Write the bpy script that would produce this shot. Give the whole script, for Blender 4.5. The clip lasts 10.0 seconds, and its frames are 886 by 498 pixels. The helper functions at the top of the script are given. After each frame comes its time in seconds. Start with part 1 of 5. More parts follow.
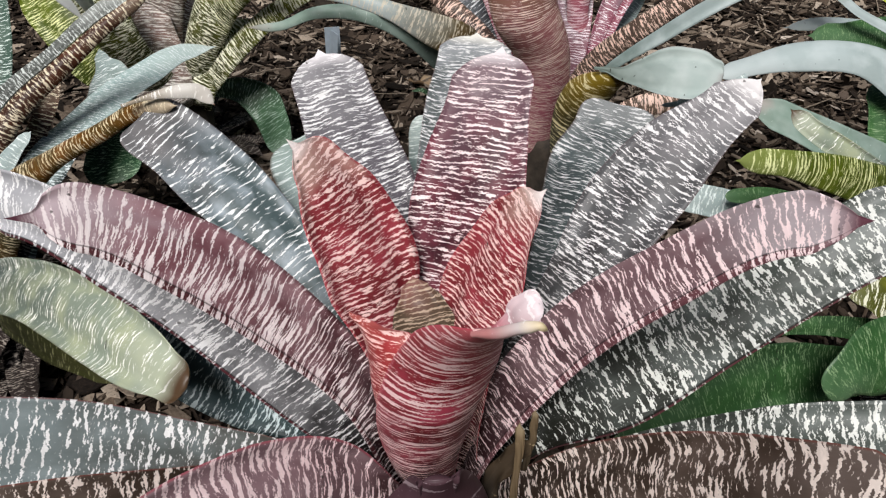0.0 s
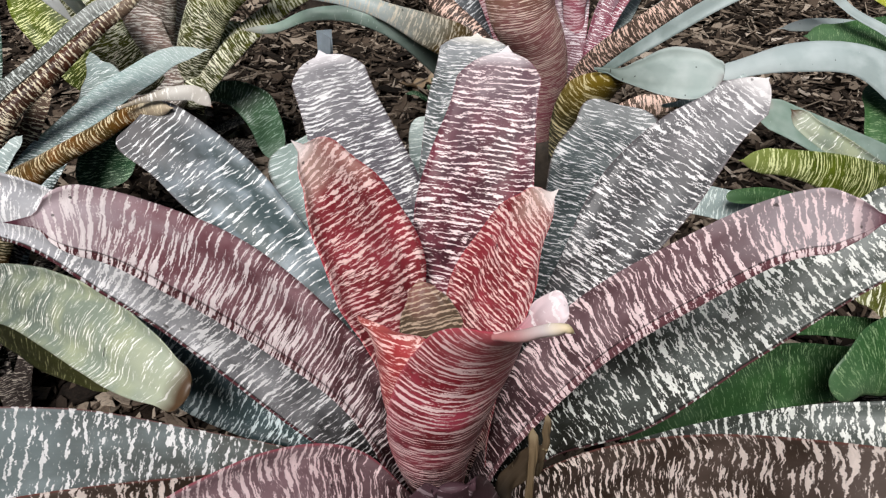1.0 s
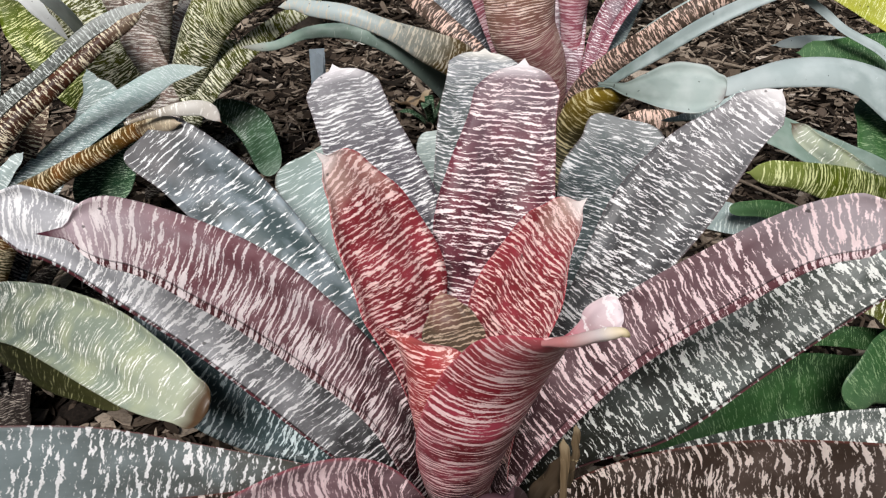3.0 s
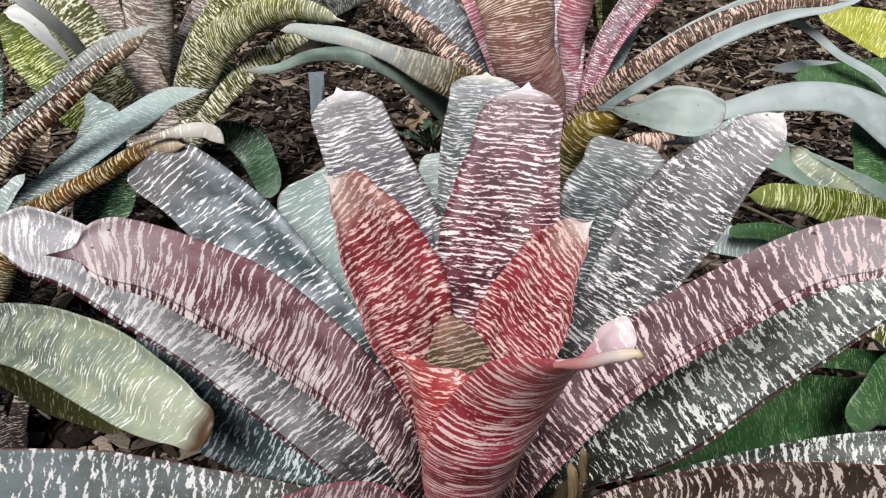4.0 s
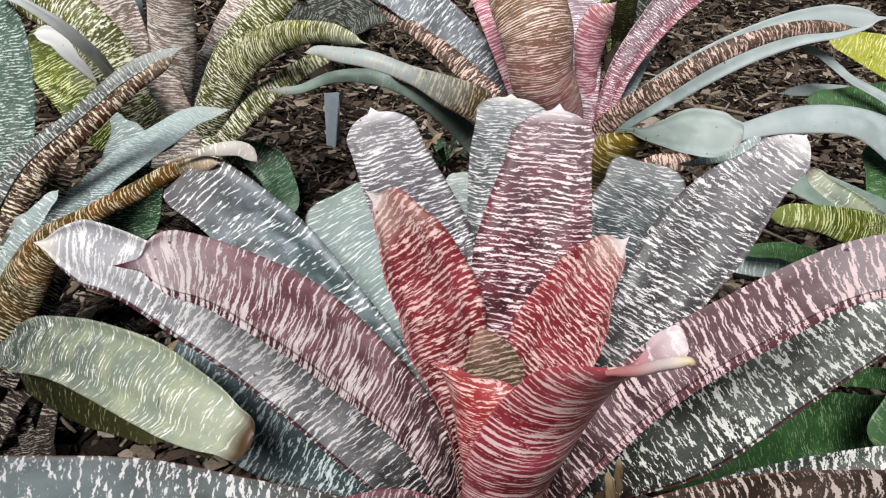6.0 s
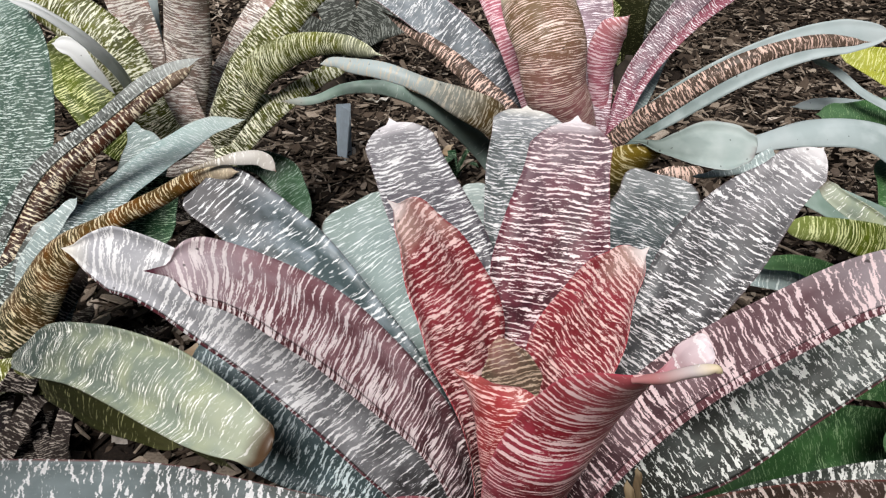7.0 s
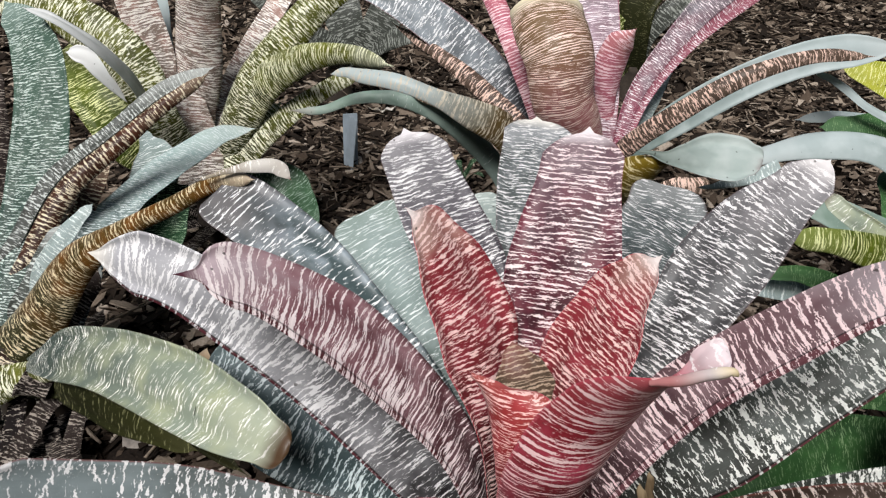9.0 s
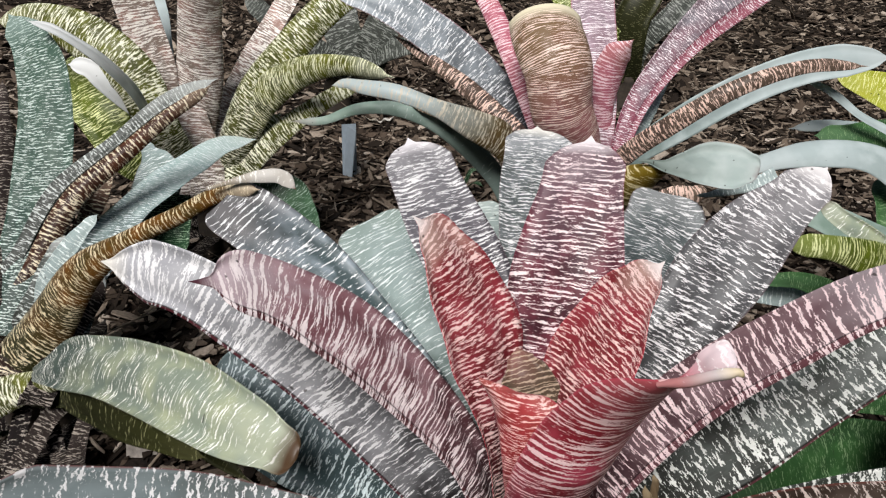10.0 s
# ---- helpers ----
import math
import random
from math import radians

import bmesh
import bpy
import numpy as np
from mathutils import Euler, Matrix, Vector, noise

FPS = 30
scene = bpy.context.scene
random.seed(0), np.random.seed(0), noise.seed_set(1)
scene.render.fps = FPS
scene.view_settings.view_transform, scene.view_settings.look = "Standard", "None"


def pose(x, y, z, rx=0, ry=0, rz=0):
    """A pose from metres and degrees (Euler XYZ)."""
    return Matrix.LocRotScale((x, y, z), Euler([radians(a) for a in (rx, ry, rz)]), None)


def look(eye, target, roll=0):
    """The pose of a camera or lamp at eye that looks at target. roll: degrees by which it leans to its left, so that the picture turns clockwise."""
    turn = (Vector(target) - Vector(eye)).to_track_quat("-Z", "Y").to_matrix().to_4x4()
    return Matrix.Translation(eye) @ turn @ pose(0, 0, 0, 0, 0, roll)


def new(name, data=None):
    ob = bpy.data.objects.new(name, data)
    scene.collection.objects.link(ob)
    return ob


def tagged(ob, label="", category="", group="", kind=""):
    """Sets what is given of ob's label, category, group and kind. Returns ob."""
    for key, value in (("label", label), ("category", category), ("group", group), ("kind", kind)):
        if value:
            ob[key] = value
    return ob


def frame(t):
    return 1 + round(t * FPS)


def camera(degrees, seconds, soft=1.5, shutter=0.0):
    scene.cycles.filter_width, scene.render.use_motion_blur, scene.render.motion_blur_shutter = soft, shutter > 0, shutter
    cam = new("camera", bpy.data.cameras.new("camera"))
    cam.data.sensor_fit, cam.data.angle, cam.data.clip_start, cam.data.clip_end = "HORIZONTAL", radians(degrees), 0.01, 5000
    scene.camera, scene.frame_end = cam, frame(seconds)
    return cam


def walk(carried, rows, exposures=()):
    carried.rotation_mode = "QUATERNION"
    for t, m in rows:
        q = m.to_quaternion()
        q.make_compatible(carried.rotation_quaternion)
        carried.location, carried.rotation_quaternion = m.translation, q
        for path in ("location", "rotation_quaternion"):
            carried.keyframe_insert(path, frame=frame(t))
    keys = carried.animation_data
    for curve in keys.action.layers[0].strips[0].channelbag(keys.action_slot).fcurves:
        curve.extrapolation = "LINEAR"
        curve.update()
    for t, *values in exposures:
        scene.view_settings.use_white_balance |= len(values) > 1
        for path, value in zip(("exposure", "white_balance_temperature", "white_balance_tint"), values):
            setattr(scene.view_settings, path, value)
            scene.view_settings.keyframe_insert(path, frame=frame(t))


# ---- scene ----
cam = camera(63.2, 10.0, 1.2)
PATH = [
    (0, (0.018, 0.077, 0.622), (-0.022, 1.695, -0.553), -0.1),
    (0.5, (0.012, 0.08, 0.619), (-0.014, 1.702, -0.551), -0.0),
    (1, (0.003, 0.084, 0.615), (-0.006, 1.709, -0.551), 0.1),
    (1.5, (-0.006, 0.081, 0.612), (0.0, 1.714, -0.543), -0.2),
    (2, (-0.013, 0.079, 0.613), (0.008, 1.72, -0.529), 0.2),
    (3.5, (-0.034, 0.083, 0.607), (0.014, 1.753, -0.492), 0.7),
    (4, (-0.037, 0.081, 0.609), (0.018, 1.77, -0.461), 0.9),
    (4.5, (-0.045, 0.079, 0.609), (0.013, 1.774, -0.451), 1.1),
    (5, (-0.05, 0.075, 0.61), (0.015, 1.778, -0.435), 1.3),
    (5.5, (-0.058, 0.069, 0.613), (0.001, 1.78, -0.422), 1.2),
    (7, (-0.077, 0.059, 0.615), (-0.043, 1.794, -0.379), 1.3),
    (7.5, (-0.082, 0.057, 0.614), (-0.051, 1.796, -0.374), 1.5),
    (8, (-0.084, 0.059, 0.611), (-0.057, 1.796, -0.38), 1.5),
    (8.5, (-0.087, 0.056, 0.612), (-0.055, 1.797, -0.372), 1.6),
    (9, (-0.09, 0.047, 0.619), (-0.057, 1.795, -0.351), 1.7),
    (9.5, (-0.094, 0.04, 0.62), (-0.055, 1.79, -0.347), 1.5),
    (10, (-0.099, 0.037, 0.622), (-0.054, 1.799, -0.324), 1.6),
]
walk(cam, [(t, look(eye, target, roll)) for t, eye, target, roll in PATH])

# ---- light: bright overcast sky through a high canopy ----
world = bpy.data.worlds.new("sky")
scene.world = world
world.use_nodes = True
wn = world.node_tree
sky = wn.nodes.new("ShaderNodeTexSky")
sky.sky_type, sky.sun_disc = "NISHITA", False
sky.sun_elevation, sky.sun_rotation = radians(54), radians(201)
sky.air_density, sky.dust_density = 1.0, 3.0
wn.links.new(sky.outputs[0], wn.nodes["Background"].inputs[0])
wn.nodes["Background"].inputs[1].default_value = 0.037
sun = new("sun", bpy.data.lights.new("sun", "SUN"))
sun.data.energy, sun.data.angle, sun.data.color = 3.8, radians(25), (1.0, 0.965, 0.95)
sun.matrix_world = look((-0.8, -2.0, 3.4), (0, 0.5, 0))
scene.view_settings.exposure = 0.13


# ---- materials ----
class Nodes:
    """Short hand for node trees."""

    def __init__(self, name):
        self.mat = bpy.data.materials.new(name)
        self.mat.use_nodes = True
        self.tree = self.mat.node_tree
        self.bsdf = self.tree.nodes["Principled BSDF"]

    def add(self, kind, **inputs):
        n = self.tree.nodes.new("ShaderNode" + kind)
        for k, v in inputs.items():
            self.put(n.inputs[k.replace("_", " ")], v)
        return n

    def put(self, socket, v):
        if hasattr(v, "is_output"):
            self.tree.links.new(v, socket)
        else:
            socket.default_value = v

    def math(self, op, a, b=0.0, c=0.0, clamp=False):
        n = self.tree.nodes.new("ShaderNodeMath")
        n.operation, n.use_clamp = op, clamp
        for s, v in zip(n.inputs, (a, b, c)):
            self.put(s, v)
        return n.outputs[0]

    def mix(self, f, a, b, mode="MIX"):
        n = self.tree.nodes.new("ShaderNodeMix")
        n.data_type, n.blend_type = "RGBA", mode
        for i, v in ((0, f), (6, a), (7, b)):
            self.put(n.inputs[i], v if hasattr(v, "is_output") or i == 0 else (*v[:3], 1))
        return n.outputs[2]

    def noise(self, vec, scale, detail=2.0, rough=0.5, distort=0.0):
        n = self.add("TexNoise", Vector=vec, Scale=scale, Detail=detail, Roughness=rough, Distortion=distort)
        return n.outputs[0]

    def ramp(self, f, lo, hi):
        n = self.add("MapRange", Value=f)
        n.inputs[1].default_value, n.inputs[2].default_value = lo, hi
        return n.outputs[0]

    def vec(self, x, y, z=0.0):
        return self.add("CombineXYZ", X=x, Y=y, Z=z).outputs[0]

    def bump(self, h, strength, dist):
        n = self.add("Bump", Height=h, Strength=strength, Distance=dist)
        self.put(self.bsdf.inputs["Normal"], n.outputs[0])


def leaf_material(name, base, mid, tip, pale, amount=0.5, fine=1.0, scurf=0.5, edge=None, flush=None, rough=0.40, spine=None, bloom0=0.82, rim0=0.94, stretch=1.0, beat=0.058, tip0=0.80, lip=0.0, lip0=0.80, crisp=0.044, vary=0.3, rag=1.0, sheen=0.17, lean=0.0, slant=0.0, bare=0.0):
    """A banded bromeliad blade: dark ground colour from base to tip, pale broken cross bands, scurf towards the tip."""
    g = Nodes(name)
    uv = g.tree.nodes.new("ShaderNodeUVMap")
    uv.uv_map = "metres"
    rel = g.tree.nodes.new("ShaderNodeUVMap")
    rel.uv_map = "share"
    rnd = g.add("ObjectInfo").outputs["Random"]
    s = g.add("SeparateXYZ", Vector=uv.outputs[0])
    across, along = s.outputs[0], s.outputs[1]
    r = g.add("SeparateXYZ", Vector=rel.outputs[0])
    side, u = r.outputs[0], r.outputs[1]
    shift = g.math("MULTIPLY", rnd, 37.0)
    # slow wander of the bands; each lengthwise fibre row shifts a little, which gives the bands their combed edge
    wob = g.noise(g.vec(g.math("MULTIPLY", across, 22.0), g.math("MULTIPLY", along, 30.0), shift), 1.0, 1.0)
    wob = g.math("MULTIPLY", g.math("SUBTRACT", wob, 0.5), 0.0060)
    comb = g.noise(g.vec(g.math("MULTIPLY", across, 380.0), g.math("MULTIPLY", along, 120.0), shift), 1.0, 3.0, 0.75)
    comb = g.math("MULTIPLY", g.math("SUBTRACT", comb, 0.5), 0.0040 * rag)
    y = g.math("ADD", g.math("ADD", along, wob), comb)
    if slant:
        y = g.math("ADD", y, g.math("MULTIPLY", across, slant))
    # bands crowd together near the base and open out towards the tip
    y = g.math("MULTIPLY", y, g.math("SUBTRACT", 1.0 + 0.38 * vary, g.math("MULTIPLY", u, 0.34 * vary)))
    breadth = g.math("MULTIPLY", across, g.math("SUBTRACT", 1.0 + 0.45 * vary, g.math("MULTIPLY", u, 0.8 * vary)))
    dense = g.noise(g.vec(g.math("MULTIPLY", across, 16.0), g.math("MULTIPLY", along, 24.0), g.math("ADD", shift, 5.0)), 1.0, 2.0)
    v1 = g.vec(g.math("MULTIPLY", breadth, 56.0 * fine * stretch), g.math("MULTIPLY", y, 330.0 * fine), shift)
    n1 = g.noise(v1, 1.0, 0.0, 0.5, 0.0)
    v2 = g.vec(g.math("MULTIPLY", breadth, 150.0 * fine * stretch), g.math("MULTIPLY", y, 800.0 * fine), shift)
    n2 = g.noise(v2, 1.0, 0.0, 0.5, 0.0)
    pulse = g.math("SINE", g.math("ADD", g.math("MULTIPLY", y, 980.0 * fine), g.math("MULTIPLY", n1, 4.0)))
    n = g.math("ADD", g.math("MULTIPLY", n1, 0.52), g.math("MULTIPLY", n2, 0.48))
    n = g.math("ADD", n, g.math("MULTIPLY", pulse, beat))
    n = g.math("ADD", n, g.math("MULTIPLY", g.math("SUBTRACT", dense, 0.5), 0.10))
    speck = g.noise(g.vec(g.math("MULTIPLY", across, 900.0), g.math("MULTIPLY", along, 420.0), shift), 1.0, 2.0)
    n = g.math("ADD", n, g.math("MULTIPLY", g.math("SUBTRACT", speck, 0.5), 0.15))
    n = g.math("SUBTRACT", n, g.math("MULTIPLY", g.math("SUBTRACT", u, 0.40), 0.045 * vary))
    if lean:
        # bands lie thicker towards one margin
        n = g.math("ADD", n, g.math("MULTIPLY", side, lean))
    if bare:
        # the bands thin out towards the base
        n = g.math("SUBTRACT", n, g.math("MULTIPLY", g.math("SUBTRACT", 1.0, g.ramp(u, 0.1, 0.5)), bare))
    lo = 0.645 - 0.2 * amount
    band = g.ramp(n, lo, lo + crisp)
    # small flecks between the bands
    n3 = g.noise(g.vec(g.math("MULTIPLY", across, 330.0), g.math("MULTIPLY", y, 900.0), g.math("ADD", shift, 11.0)), 1.0, 1.0)
    n3 = g.math("ADD", n3, g.math("MULTIPLY", g.math("SUBTRACT", dense, 0.5), 0.25))
    band = g.math("MAXIMUM", band, g.math("MULTIPLY", g.ramp(n3, 0.735 - 0.12 * amount, 0.785 - 0.12 * amount), 0.6))
    # ground colour along the blade; dark bases also carry the rosette's painted shade
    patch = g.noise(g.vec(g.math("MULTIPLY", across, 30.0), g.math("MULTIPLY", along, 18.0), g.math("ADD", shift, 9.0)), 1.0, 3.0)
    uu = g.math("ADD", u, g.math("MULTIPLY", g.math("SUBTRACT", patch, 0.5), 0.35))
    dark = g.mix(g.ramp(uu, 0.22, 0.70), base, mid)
    # blotches of flush colour; pale grey and pink ones stand in for sheen
    if flush:
        hot = g.noise(g.vec(g.math("MULTIPLY", across, 34.0), g.math("MULTIPLY", along, 26.0), g.math("ADD", shift, 3.0)), 1.0, 3.0)
        hot = g.math("MULTIPLY", g.ramp(hot, 0.42, 0.66), g.ramp(uu, 0.12, 0.6))
        dark = g.mix(g.math("MULTIPLY", hot, 0.85), dark, flush)
    # tip tone; the paler tips also hold painted sky reflection
    dark = g.mix(g.ramp(uu, tip0, min(1.02, tip0 + 0.3)), dark, tip)
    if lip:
        # the lower margin is rolled over: a striped crimson hem, the fold's shade painted dark above it
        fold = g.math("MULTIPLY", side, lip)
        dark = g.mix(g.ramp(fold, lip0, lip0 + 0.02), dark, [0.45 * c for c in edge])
        crease_shade = g.math("SUBTRACT", g.ramp(fold, lip0 - 0.05, lip0), g.ramp(fold, lip0, lip0 + 0.03))
        dark = g.mix(crease_shade, dark, [0.3 * c for c in base])
        band = g.math("MULTIPLY", band, g.math("SUBTRACT", 1.0, g.math("MULTIPLY", crease_shade, 0.8)))
    light = g.mix(g.math("MULTIPLY", g.ramp(n2, 0.35, 0.65), 0.35), pale, [0.6 * a + 0.4 * b for a, b in zip(pale, mid)])
    col = g.mix(band, dark, light)
    # grey scurf: fine lengthwise fibres and a bloom towards the tip
    fib = g.noise(g.vec(g.math("MULTIPLY", across, 900.0), g.math("MULTIPLY", along, 26.0), shift), 1.0, 3.0, 0.6)
    bloom = g.math("MULTIPLY", g.ramp(uu, bloom0, 1.04), scurf)
    bloom = g.math("ADD", bloom, g.math("MULTIPLY", g.math("SUBTRACT", fib, 0.5), 0.45 * scurf), clamp=True)
    col = g.mix(bloom, col, [0.5 * a + 0.5 * b for a, b in zip(pale, tip)])
    if spine:
        col = g.mix(g.ramp(u, 0.945, 0.985), col, spine)
    if edge and not lip:
        rim = g.ramp(g.math("ABSOLUTE", side), rim0, rim0 + 0.05)
        rim = g.math("MULTIPLY", rim, g.math("SUBTRACT", 0.85, g.math("MULTIPLY", band, 0.6)))
        col = g.mix(rim, col, edge)
    # a few specks of dirt and small punctures
    dirt = g.noise(g.vec(g.math("MULTIPLY", across, 170.0), g.math("MULTIPLY", along, 170.0), g.math("ADD", shift, 17.0)), 1.0, 0.0)
    col = g.mix(g.math("MULTIPLY", g.ramp(dirt, 0.845, 0.87), 0.75), col, (0.02, 0.015, 0.012))
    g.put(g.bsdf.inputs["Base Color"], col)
    g.put(g.bsdf.inputs["Roughness"], g.math("ADD", rough, g.math("MULTIPLY", band, 0.12)))
    g.put(g.bsdf.inputs["Specular IOR Level"], sheen)
    h = g.math("ADD", g.math("MULTIPLY", fib, 0.6), g.math("MULTIPLY", band, 0.5))
    g.bump(h, 0.25, 0.0006)
    return g.mat


WHITE, PINKW, CREAM = (0.80, 0.80, 0.80), (0.90, 0.73, 0.74), (0.88, 0.80, 0.60)
